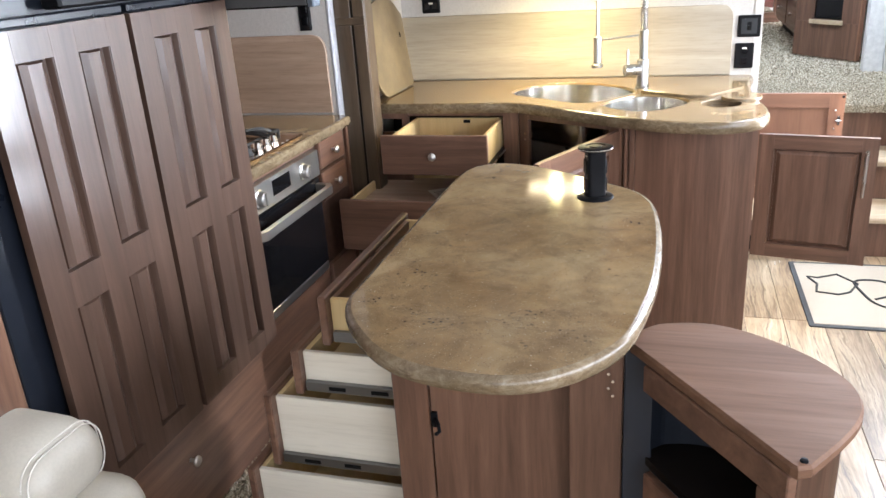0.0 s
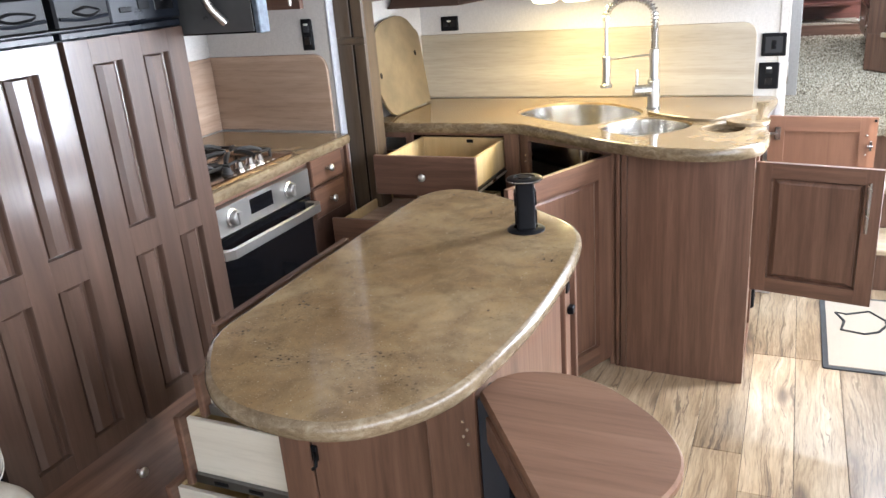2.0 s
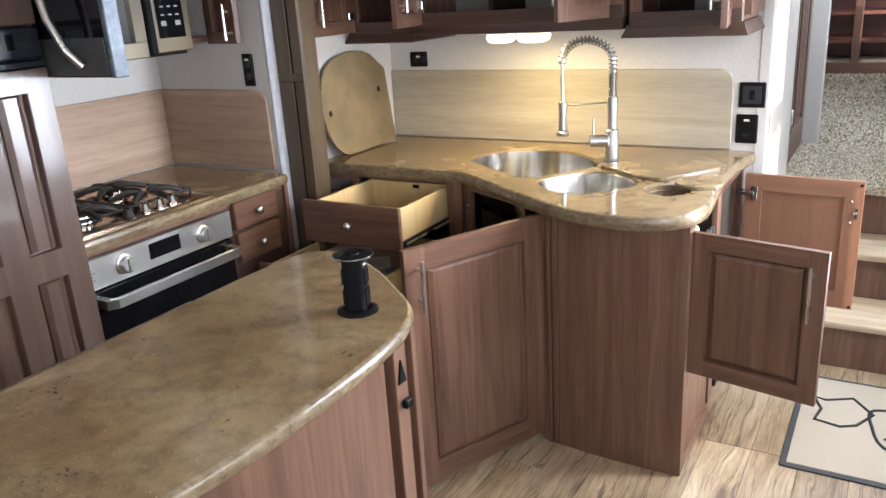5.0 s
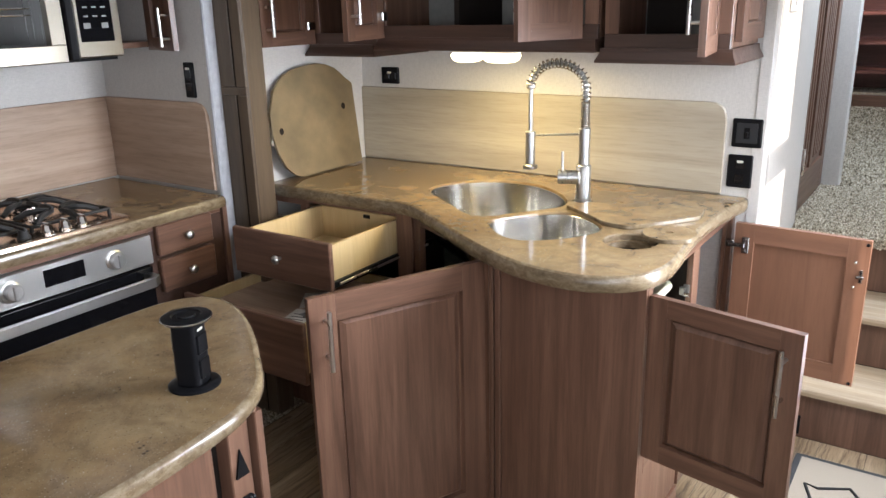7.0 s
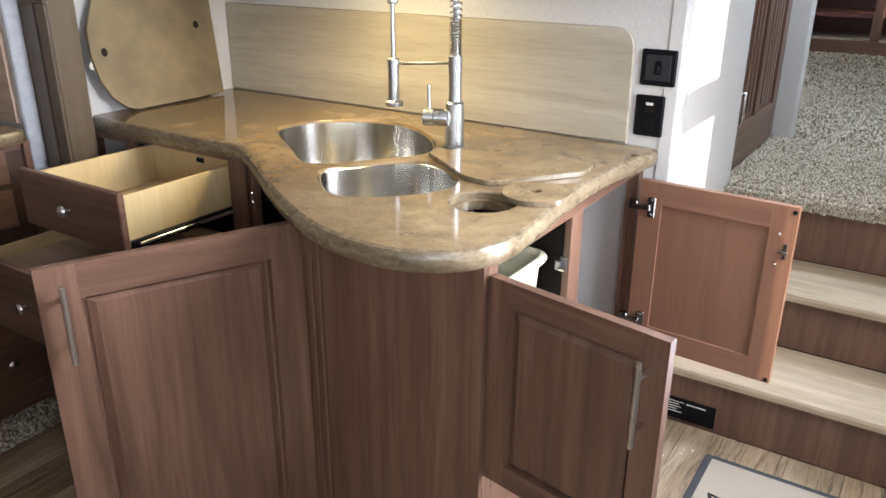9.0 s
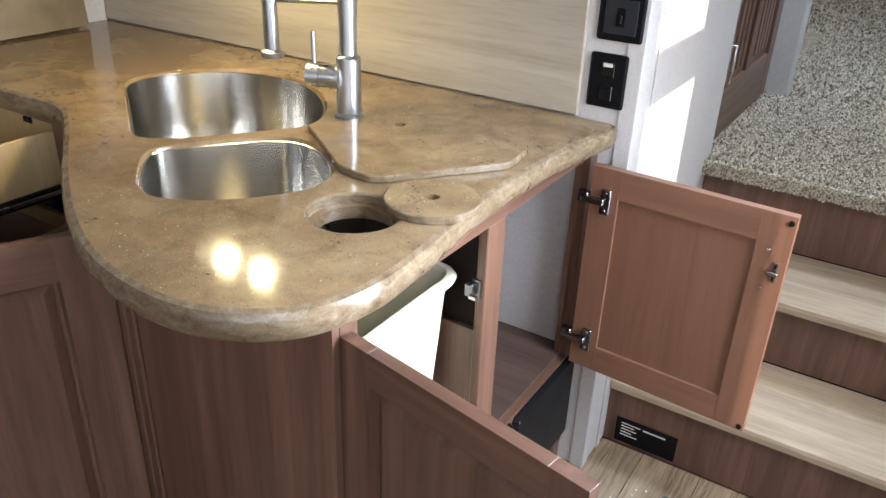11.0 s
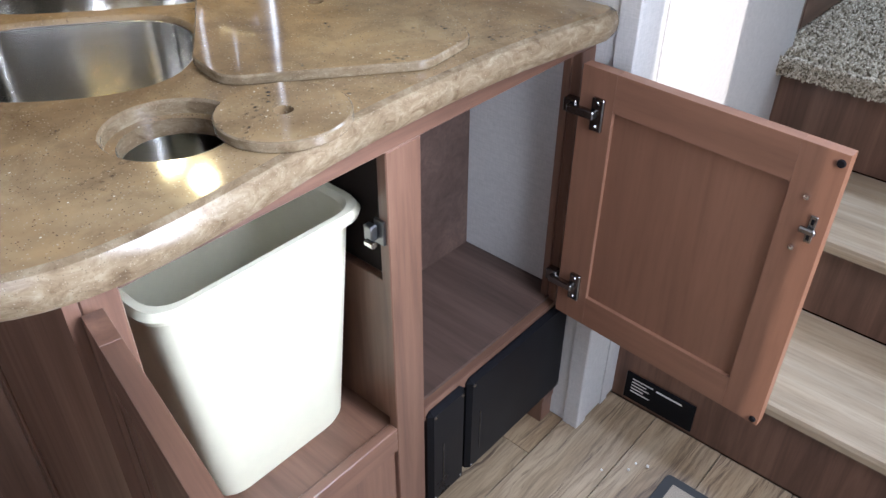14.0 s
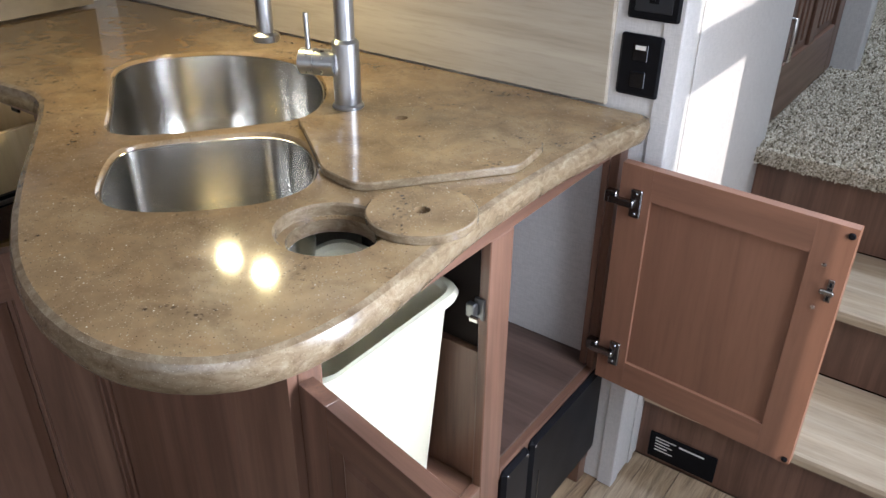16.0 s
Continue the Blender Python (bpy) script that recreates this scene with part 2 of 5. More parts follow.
MAPLE = wood("bare_inner_wood", (0.15, 0.07, 0.041), (0.205, 0.098, 0.057), (0.255, 0.127, 0.077), 2, 0.4, rough=0.42, fig=0.3)
MAPLE_X = wood("bare_inner_wood_along_x", (0.15, 0.07, 0.041), (0.205, 0.098, 0.057), (0.255, 0.127, 0.077), 0, 0.4, rough=0.42, fig=0.3)
# darker copy of the walnut: weak bounce light put into the colour
CROWN = wood("shaded_walnut", (0.035, 0.018, 0.012), (0.06, 0.032, 0.022), (0.09, 0.05, 0.035), 0, 0.8, rough=0.36, fig=0.5)
SHELFWOOD = wood("dark_shelf_laminate", (0.04, 0.024, 0.018), (0.075, 0.046, 0.035), (0.115, 0.072, 0.056), 0, 1.0, rough=0.4, fig=0.8)
SHELFTOP = wood("satin_walnut_shelf_top", (0.1, 0.052, 0.031), (0.145, 0.077, 0.047), (0.185, 0.104, 0.066), 0, 0.7, rough=0.55, spec=0.15, fig=0.45)
BIRCH = wood("birch_ply", (0.47, 0.33, 0.15), (0.53, 0.385, 0.185), (0.59, 0.44, 0.235), 2, 0.5, rough=0.5, fig=0.22)
PALE_PLY = wood("whitewashed_ply", (0.56, 0.5, 0.4), (0.62, 0.565, 0.465), (0.67, 0.62, 0.53), 0, 0.6, rough=0.5, fig=0.25)
WHITE_BOX = plain("white_laminate", (0.66, 0.63, 0.57), 0.5)
# same laminate as at the sink, the stove side's pinkish light in its colour
SPLASH = wood("pink_lit_laminate", (0.3, 0.2, 0.135), (0.415, 0.29, 0.205), (0.52, 0.385, 0.285), 0, 0.55, rough=0.42, fig=0.55)
SPLASH_SINK = wood("grey_tan_wood_laminate", (0.27, 0.228, 0.17), (0.37, 0.32, 0.245), (0.46, 0.41, 0.325), 0, 0.5, rough=0.42, fig=0.4)
# again with the pinkish light in its colour, grain along y
SPLASH_Y = wood("pink_lit_laminate_y", (0.3, 0.2, 0.135), (0.415, 0.29, 0.205), (0.52, 0.385, 0.285), 1, 0.55, rough=0.42, fig=0.55)
TREAD = wood("pale_oak_tread", (0.3, 0.215, 0.13), (0.4, 0.305, 0.2), (0.5, 0.405, 0.285), 0, 1.1, rough=0.55, fig=0.6)
FLOORWOOD = rustic("rustic_plank")
COUNTER = solid_surface("speckled_solid_surface")
UNDERSIDE = plain("plain_solid_surface_underside", (0.2, 0.146, 0.078), 0.4, var=0.28, scale=6)
# counter edge colour with the daylight on it painted in
COUNTER_EDGE = cut_edge("solid_surface_edge_daylit")
WALL = wallpaper("white_linen_wallboard")
TRIMW = plain("white_trim", (0.64, 0.64, 0.63), 0.4)
MICROSTEEL = plain("warm_appliance_steel", (0.3, 0.27, 0.22), 0.3, 1.0, var=0.03, scale=8)
# steel given a copper colour for the orange reflection of its surroundings
TRAYSTEEL = brushed("tray_steel_orange_reflection", (0.62, 0.45, 0.33), 0.16, 1, 150.0)
CARPET = carpet("shag_carpet")
STEEL = brushed("brushed_steel", (0.5, 0.5, 0.49), 0.32, 2, 120.0)
STEEL_Y = plain("satin_appliance_steel", (0.56, 0.55, 0.53), 0.34, 1.0, var=0.03, scale=20)
ZINC = plain("zinc_runner", (0.2, 0.2, 0.2), 0.35, 1.0, var=0.05)
TRIMWOOD = wood("olive_brown_trim", (0.06, 0.04, 0.024), (0.1, 0.069, 0.043), (0.14, 0.1, 0.065), 2, 0.5, fig=0.4)
_n = Nodes("satin_sink_steel", 0.3, 1.0)
_f = _n.noise(1.0, 3, 0.5, _n.mapped((3, 3, 420)))
_n.color(_n.ramp(_f, [(0.3, (0.46, 0.44, 0.4)), (0.7, (0.52, 0.5, 0.46))]))
_n.rough(_n.ramp(_f, [(0.3, (0.21, 0.21, 0.21)), (0.7, (0.25, 0.25, 0.25))]))
SINKSTEEL = _n.mat
_b = SINKSTEEL.node_tree.nodes["Principled BSDF"]
_t = SINKSTEEL.node_tree.nodes.new("ShaderNodeTangent")
_t.direction_type, _t.axis = 'RADIAL', 'Z'
SINKSTEEL.node_tree.links.new(_t.outputs[0], _b.inputs["Tangent"])
_b.inputs["Anisotropic"].default_value, _b.inputs["Anisotropic Rotation"].default_value = 0.85, 0.25
HINGE_STEEL = plain("dark_hinge_steel", (0.3, 0.29, 0.28), 0.22, 1.0, var=0.1)
NICKEL = plain("satin_nickel", (0.62, 0.6, 0.57), 0.28, 1.0, var=0.05)
CHROME = plain("chrome", (0.75, 0.74, 0.72), 0.1, 1.0, var=0.04)
BLACK = plain("black_plastic", (0.006, 0.006, 0.007), 0.32, spec=0.1)
BLACKGLOSS = plain("black_glass", (0.005, 0.005, 0.006), 0.06, spec=0.3)
IRON = plain("cast_iron", (0.018, 0.017, 0.016), 0.55, bump=0.2, scale=200)
# near-black: the shade of hollows put into the colour, also used for print
DARK = plain("hollow_shade_and_ink", (0.014, 0.01, 0.008), 0.7, spec=0.2)
NAVY = plain("navy_fridge_side", (0.008, 0.01, 0.015), 0.3, spec=0.25)
LEATHER = plain("cream_leather", (0.46, 0.425, 0.36), 0.36, var=0.05, bump=0.12, scale=160)
BIN = plain("cream_plastic", (0.6, 0.565, 0.42), 0.35, var=0.03)
GREYBOARD = plain("grey_liner", (0.2, 0.2, 0.19), 0.6)

# ---- building blocks ----
def part(name, bm, material, parent=None, label="", smooth=None, kind=""):
    me = bpy.data.meshes.new(name)
    bmesh.ops.recalc_face_normals(bm, faces=bm.faces)
    bm.to_mesh(me)
    bm.free()
    me.materials.append(material)
    if smooth is not None:
        me.shade_smooth()
        me.set_sharp_from_angle(angle=radians(smooth))
    ob = new(name, me)
    if parent:
        ob.parent = parent
    return tagged(ob, label=label, kind=kind)


def thing(name, label, category, loc=(0, 0, 0), rz=0.0, group="", kind=""):
    e = new(name)
    e.matrix_basis = pose(*loc, 0, 0, rz)
    e.empty_display_size = 0.05
    return tagged(e, label, category, group, kind)


def box(x0, x1, y0, y1, z0, z1, bev=0.0015, bm=None, m=None):
    b = bmesh.new()
    bmesh.ops.create_cube(b, size=1)
    for v in b.verts:
        v.co = Vector(((x0 + x1) / 2 + v.co.x * (x1 - x0), (y0 + y1) / 2 + v.co.y * (y1 - y0), (z0 + z1) / 2 + v.co.z * (z1 - z0)))
    if bev:
        bmesh.ops.bevel(b, geom=list(b.edges), offset=min(bev, abs(x1 - x0) / 3, abs(y1 - y0) / 3, abs(z1 - z0) / 3), segments=1, affect='EDGES')
    return joined(bm, b, m)


def joined(bm, b, m=None):
    if m is not None:
        b.transform(m)
    if bm is None:
        return b
    me = bpy.data.meshes.new("tmp")
    b.to_mesh(me)
    b.free()
    bm.from_mesh(me)
    bpy.data.meshes.remove(me)
    return bm


def tube(points, r, seg=10, bm=None, closed=False, radii=None, m=None):
    b = bmesh.new()
    pts = [Vector(p) for p in points]
    n = len(pts)
    rings, up = [], None
    for i, p in enumerate(pts):
        if closed:
            d = pts[(i + 1) % n] - pts[i - 1]
        else:
            d = pts[min(i + 1, n - 1)] - pts[max(i - 1, 0)]
        d.normalize()
        if up is None:
            up = Vector((0, 0, 1)) if abs(d.z) < 0.9 else Vector((1, 0, 0))
        side = d.cross(up).normalized()
        up = side.cross(d).normalized()
        rr = radii[i] if radii else r
        rings.append([b.verts.new(p + (side * math.cos(a) + up * math.sin(a)) * rr) for a in (2 * math.pi * k / seg for k in range(seg))])
    for i in range(n if closed else n - 1):
        a, c = rings[i], rings[(i + 1) % n]
        for k in range(seg):
            b.faces.new((a[k], a[(k + 1) % seg], c[(k + 1) % seg], c[k]))
    if not closed:
        b.faces.new(rings[0])
        b.faces.new(rings[-1])
    return joined(bm, b, m)


def lathe(profile, seg=24, m=None, bm=None):
    """A turned shape round z from (radius, height) pairs."""
    b = bmesh.new()
    rings = []
    for r, z in profile:
        rings.append([b.verts.new((r * math.cos(2 * math.pi * k / seg), r * math.sin(2 * math.pi * k / seg), z)) for k in range(seg)] if r > 1e-6 else [b.verts.new((0, 0, z))])
    for a, c in zip(rings, rings[1:]):
        for k in range(seg):
            q = [a[k % len(a)], a[(k + 1) % len(a)], c[(k + 1) % len(c)], c[k % len(c)]]
            q = list(dict.fromkeys(q))
            if len(q) > 2:
                b.faces.new(q)
    for ring in (rings[0], rings[-1]):
        if len(ring) > 2:
            b.faces.new(ring)
    return joined(bm, b, m)


def curve_loop(points, per=8):
    """A closed smooth line through the points (Catmull-Rom)."""
    n, out = len(points), []
    for i in range(n):
        p0, p1, p2, p3 = (Vector(points[(i + k) % n]) for k in (-1, 0, 1, 2))
        for j in range(per):
            t = j / per
            out.append(0.5 * ((2 * p1) + (p2 - p0) * t + (2 * p0 - 5 * p1 + 4 * p2 - p3) * t * t + (3 * p1 - p0 - 3 * p2 + p3) * t ** 3))
    return [(v.x, v.y) for v in out]


def curve_open(points, per=4):
    """A smooth line through the points, with ends."""
    n, out = len(points), []
    for i in range(n - 1):
        p0, p1, p2, p3 = (Vector(points[max(0, min(n - 1, i + k))]) for k in (-1, 0, 1, 2))
        for j in range(per):
            t = j / per
            out.append(0.5 * ((2 * p1) + (p2 - p0) * t + (2 * p0 - 5 * p1 + 4 * p2 - p3) * t * t + (3 * p1 - p0 - 3 * p2 + p3) * t ** 3))
    return [(v.x, v.y) for v in out] + [tuple(points[-1])]


def rounded(points, r, seg=6):
    """A closed polygon with its corners rounded; r is one radius or one for each corner."""
    n, out = len(points), []
    rs = r if isinstance(r, (list, tuple)) else [r] * n
    for i in range(n):
        p, a, c = Vector(points[i]), Vector(points[i - 1]), Vector(points[(i + 1) % n])
        if rs[i] <= 0:
            out.append((p.x, p.y))
            continue
        da, dc = (a - p).normalized(), (c - p).normalized()
        ang = max(0.05, da.angle(dc))
        d = min(rs[i] / math.tan(ang / 2), (a - p).length * 0.49, (c - p).length * 0.49)
        for k in range(seg + 1):
            t = k / seg
            q = (p + da * d) * (1 - t) ** 2 + p * 2 * t * (1 - t) + (p + dc * d) * t * t
            out.append((q.x, q.y))
    return out


def offset(loop, d):
    """The loop moved inwards by d."""
    n = len(loop)
    area = sum(loop[i - 1][0] * loop[i][1] - loop[i][0] * loop[i - 1][1] for i in range(n))
    s = 1 if area > 0 else -1
    out = []
    for i in range(n):
        a, c = Vector(loop[i - 1]), Vector(loop[(i + 1) % n])
        t = (c - a).normalized()
        out.append((loop[i][0] - t.y * d * s, loop[i][1] + t.x * d * s))
    return out


def slab(outer, profile, holes=(), bm=None, m=None):
    """A flat piece: profile is (inset, z) pairs from the underside round to the top; holes go through."""
    b = bmesh.new()

    def walls(loop, prof):
        rings = [[b.verts.new((x, y, z)) for x, y in offset(loop, d)] for d, z in prof]
        for a, c in zip(rings, rings[1:]):
            for k in range(len(a)):
                b.faces.new((a[k - 1], a[k], c[k], c[k - 1]))
        return rings[0], rings[-1]
    bottoms, tops = [], []
    for loop, prof in [(outer, profile)] + [(h, hp) for h, hp in holes]:
        lo, hi = walls(loop, prof)
        bottoms.append(lo)
        tops.append(hi)
    for group in (bottoms, tops):
        edges = []
        for ring in group:
            for k in range(len(ring)):
                edges.append(b.edges.get((ring[k - 1], ring[k])) or b.edges.new((ring[k - 1], ring[k])))
        bmesh.ops.triangle_fill(b, use_beauty=True, use_dissolve=False, edges=edges)
    return joined(bm, b, m)


def stone(bm, parent, loops, label="", m=None, smooth=40):
    """A solid-surface piece as its face and its routed edge, the rim round each of the loops."""
    top = max(v.co.z for v in bm.verts)
    segs = [(Vector(l[i - 1]), Vector(l[i])) for l in loops for i in range(len(l))]

    def near(p):
        for a, c in segs:
            d = c - a
            k = max(0, min(1, (p - a).dot(d) / max(d.length_squared, 1e-9)))
            if (a + d * k - p).length < 0.019:
                return True
        return False
    rim = [f.index for f in bm.faces if min(v.co.z for v in f.verts) < top - 0.0005 and max(v.co.z for v in f.verts) - min(v.co.z for v in f.verts) > 0.0005 and near(Vector(f.calc_center_median()[:2]))]
    rim = set(rim)
    obs = []
    for keep, name, mat in ((False, "face", COUNTER), (True, "edge", COUNTER_EDGE)):
        b = bm.copy()
        b.faces.ensure_lookup_table()
        bmesh.ops.delete(b, geom=[f for f in b.faces if (f.index in rim) != keep], context='FACES')
        if m is not None:
            bmesh.ops.transform(b, matrix=m, verts=b.verts)
        obs.append(part(name, b, mat, parent, label if not keep else "routed edge with daylight's paleness in its colour", smooth))
    bm.free()
    return obs


def bullnose(z0, z1, r):
    mid = (z0 + z1) / 2
    return [(0.02, z0), (r * 0.45, z0), (r * 0.1, z0 + (mid - z0) * 0.45), (0, mid), (r * 0.12, mid + (z1 - mid) * 0.5), (r * 0.4, z1 - (z1 - mid) * 0.15), (r, z1)]


UPRIGHT = Matrix(((1, 0, 0, 0), (0, 0, -1, 0), (0, 1, 0, 0), (0, 0, 0, 1)))  # lays a flat piece's y up along z, its z along -y


def panel_door(name, w, h, parent, material, inner=None, th=0.02, stile=0.06, raised=True, handle=None, label=""):
    """A framed door standing in x-z from its origin, front towards -y: frame and centre panel."""
    d = part(name, bmesh.new(), material, parent, label)
    for a, b in ((0, stile), (w - stile, w)):
        part("stile", box(a, b, -th, 0, 0, h, 0.0004), material, d)
    for a, b in ((0, stile), (h - stile, h)):
        part("rail", box(stile, w - stile, -th, 0, a, b, 0.0004), {WALNUT: WALNUT_X, MAPLE: MAPLE_X}.get(material, material), d)
    # moulded lip and raised centre
    bm = slab([(stile - 0.002, stile - 0.002), (w - stile + 0.002, stile - 0.002), (w - stile + 0.002, h - stile + 0.002), (stile - 0.002, h - stile + 0.002)],
              [(0, 0.003), (0, 0.019), (0.003, 0.0182), (0.006, 0.006), (0.008, 0.004), (0.015, 0.0038), (0.016, 0.009), (0.034, 0.0175)] if raised else [(0, 0.006), (0, 0.0125), (0.003, 0.0125)], m=UPRIGHT)
    part("centre_panel", bm, material, d)
    if inner:
        part("inner_panel", box(stile - 0.001, w - stile + 0.001, -0.0055, -0.0045, stile - 0.001, h - stile + 0.001, 0), inner, d, "bare reddish wood back")
    return d


def bar_handle(parent, x, z, length, upright=True, y=-0.02, out=0.032):
    bm = bmesh.new()
    d = Vector((0, 0, 1)) if upright else Vector((1, 0, 0))
    c = Vector((x, y - out, z))
    tube([c - d * length / 2, c + d * length / 2], 0.006, 12, bm)
    for s in (-0.3, 0.3):
        p = c + d * length * s
        tube([p, (p.x, y, p.z)], 0.005, 8, bm)
    return part("handle", bm, NICKEL, parent, "brushed nickel bar handle", 40)


def knob(parent, m, r=0.016):
    return part("knob", lathe([(0.006, 0), (0.005, 0.012), (r * 0.75, 0.016), (r, 0.021), (r * 0.92, 0.026), (r * 0.5, 0.03), (0, 0.031)], 18, m), NICKEL, parent, "round satin nickel knob", 45)


def TO_X(x, y, z):
    """Points a turned shape's axis along +x."""
    return Matrix.Translation((x, y, z)) @ pose(0, 0, 0, 0, 90, 0)


def TO_Y(x, y, z):
    """Points a turned shape's axis along -y."""
    return Matrix.Translation((x, y, z)) @ pose(0, 0, 0, 90, 0, 0)


# ---- setting ----
def setting(name, bm, material, label, category):
    return tagged(part(name, bm, material), label, category, kind="structure")


SUB = setting("floor", box(-2.1, 1.35, -2.5, 3.95, -0.06, -0.006, 0), plain("floor_joint", (0.05, 0.035, 0.022), 0.8), "rustic oak plank vinyl floor", "floor")
bm = box(-2.0, -1.195, 1.0, 3.2, -0.0055, 0.008, 0.003)
box(-2.0, -1.195, -2.45, 1.0, -0.0055, 0.008, 0.003, bm)
setting("carpet_strip", bm, CARPET, "grey and tan shag carpet of the slide-out", "carpet")

bm = box(-1.42, 0.365, 3.784, 3.9, 0, 2.42, 0.003)
box(0.27, 0.365, 3.9, 4.56, 0, 2.42, 0.003, bm)
box(0.18, 0.318, 4.56, 5.37, 0, 2.42, 0, bm)
box(0.18, 0.42, 5.37, 5.46, 0, 2.6, 0.004, bm)
box(0.18, 0.3, 5.46, 5.7, 0, 2.6, 0, bm)
wall_n = setting("wall_north", bm, WALL, "white linen-textured wallboard behind the sink", "wall")
setting("wall_stub", box(-1.42, -1.302, 3.07, 3.784, 0, 2.42, 0.002), WALL, "white linen-textured return wall beside the sink", "wall")
setting("wall_slide_side", box(-2.05, -1.347, 2.985, 3.03, 0, 2.42, 0.003), WALL, "white end wall of the cooking slide-out", "wall")
setting("wall_slide_back", box(-2.06, -1.962, -2.5, 2.985, 0, 2.42, 0), WALL, "white back wall of the slide-out", "wall")
setting("slide_trim", box(-1.3465, -1.331, 2.98, 3.03, 0.0, 2.4, 0.005), plain("grey_white_edge_trim", (0.36, 0.36, 0.37), 0.45), "white rounded slide-out edge trim", "trim")
# right wall with door glass and an assumed, unseen side window
bm = bmesh.new()
X0, X1 = 1.26, 1.34
for y0, y1, z0, z1 in ((-2.5, 0.28, 0, 2.42), (0.28, 2.42, 0, 0.94), (0.28, 2.42, 1.76, 2.42), (2.42, 3.375, 0, 2.42), (3.375, 3.765, 0, 0.52), (3.375, 3.765, 1.245, 1.335), (3.375, 3.765, 2.0, 2.42), (3.765, 6.7, 0, 2.42)):
    box(X0, X1, y0, y1, z0, z1, 0, bm)
setting("wall_east", bm, WALL, "white wall with entry door glass and an assumed, unseen side window", "wall")
# the rear opening is assumed and unseen
bm = bmesh.new()
for x0, x1, z0, z1 in ((-2.06, -0.9, 0, 2.42), (0.9, 1.34, 0, 2.42), (-0.9, 0.9, 0, 0.9), (-0.9, 0.9, 1.9, 2.42)):
    box(x0, x1, -2.58, -2.5, z0, z1, 0, bm)
setting("wall_south", bm, WALL, "white rear wall with an assumed, unseen wide window", "wall")
bm = box(-2.06, 1.34, -2.58, 3.9, 2.42, 2.48, 0)
box(-2.06, 2.3, 3.9, 10.0, 2.6, 2.66, 0, bm)
setting("ceiling", bm, plain("white_ceiling", (0.8, 0.79, 0.77), 0.6), "plain white ceiling", "ceiling")
# unseen sheet added outside to keep the sun out of the side window
setting("backdrop", box(1.75, 1.76, -1.2, 2.62, 0.2, 2.6, 0), plain("sun_block_sheet", (0.6, 0.65, 0.7), 0.9), "pale unseen sheet outside the side window, added to block the sun", "backdrop")

# corner beads of the wall end
for _b in (box(0.333, 0.368, 3.7805, 3.7835, 0.0, 2.41, 0.001), box(0.3655, 0.368, 3.784, 3.816, 0.0, 2.41, 0.001), box(0.3655, 0.3685, 3.876, 3.902, 0.0, 2.41, 0.001)):
    part("corner_bead", _b, WALL, wall_n)

# backsplashes
W, Hs = (-1.30, 0.245), (0.917, 1.223)
part("backsplash", slab(rounded([(W[0], Hs[0]), (W[1], Hs[0]), (W[1], Hs[1]), (W[0], Hs[1])], [0, 0, 0.06, 0], 8), [(0, 0), (0, 0.010), (0.003, 0.013)], m=Matrix.Translation((0, 3.783, 0)) @ UPRIGHT), SPLASH_SINK, wall_n, "pale wood-look backsplash")
tagged(part("backsplash_stove", slab(rounded([(-1.96, 0.917), (-1.362, 0.917), (-1.362, 1.236), (-1.96, 1.236)], [0, 0, 0.07, 0], 8), [(0, 0), (0, 0.009), (0.003, 0.012)], m=Matrix.Translation((0, 2.984, 0)) @ UPRIGHT), SPLASH), "pale wood-look backsplash on the slide-out end wall", "backsplash", kind="structure")
tagged(part("backsplash_back", box(-1.961, -1.949, 1.98, 2.97, 0.917, 1.236, 0.002), SPLASH_Y), "pale wood-look backsplash behind the cooktop", "backsplash", kind="structure")
# brown corner stile between slide-out and sink wall
setting("corner_trim", box(-1.392, -1.2, 3.033, 3.12, 0.0, 2.4, 0.004), TRIMWOOD, "brown wooden corner trim of the slide-out", "trim")
trim_ob = bpy.data.objects["corner_trim"]
for z0, z1 in ((0.0, 1.262), (1.292, 2.4)):
    part("raised_stile", box(-1.252, -1.203, 3.026, 3.0325, z0, z1, 0.002), TRIMWOOD, trim_ob)
    part("raised_field", box(-1.345, -1.264, 3.028, 3.0325, z0, z1, 0.002), TRIMWOOD, trim_ob)
    # near-black strip paints the shade down in the groove
    part("groove", box(-1.263, -1.253, 3.0315, 3.0335, z0, z1, 0), DARK, trim_ob)
part("rail", box(-1.345, -1.203, 3.026, 3.0325, 1.263, 1.291, 0.002), TRIMWOOD, trim_ob)

# stairs and upper floor
stairs = thing("stairs", "two carpet-topped brown steps with pale oak treads", "stairs", kind="structure")
for y, z0, z1 in ((3.93, 0, 0.174), (4.24, 0.2, 0.378), (4.53, 0.403, 0.598)):
    part("riser", box(0.366, 1.26, y, y + 0.02, z0, z1, 0), WALNUT, stairs)
for y, z, y2 in ((3.916, 0.2, 4.241), (4.206, 0.403, 4.531)):
    part("tread", slab([(0.367, y), (1.259, y), (1.259, y2), (0.367, y2)], [(0, z - 0.026), (0, z - 0.012), (0.003, z - 0.003), (0.009, z)]), TREAD, stairs, "pale oak tread with rounded nose")
part("carpet_nose", slab(rounded([(4.498, 0.594), (4.56, 0.594), (4.56, 0.632), (4.498, 0.632)], [0.014, 0, 0, 0.016], 5), [(0, 0.367), (0, 1.26)], m=Matrix(((0, 0, 1, 0), (1, 0, 0, 0), (0, 1, 0, 0), (0, 0, 0, 1)))), CARPET, stairs, "rounded carpet edge")
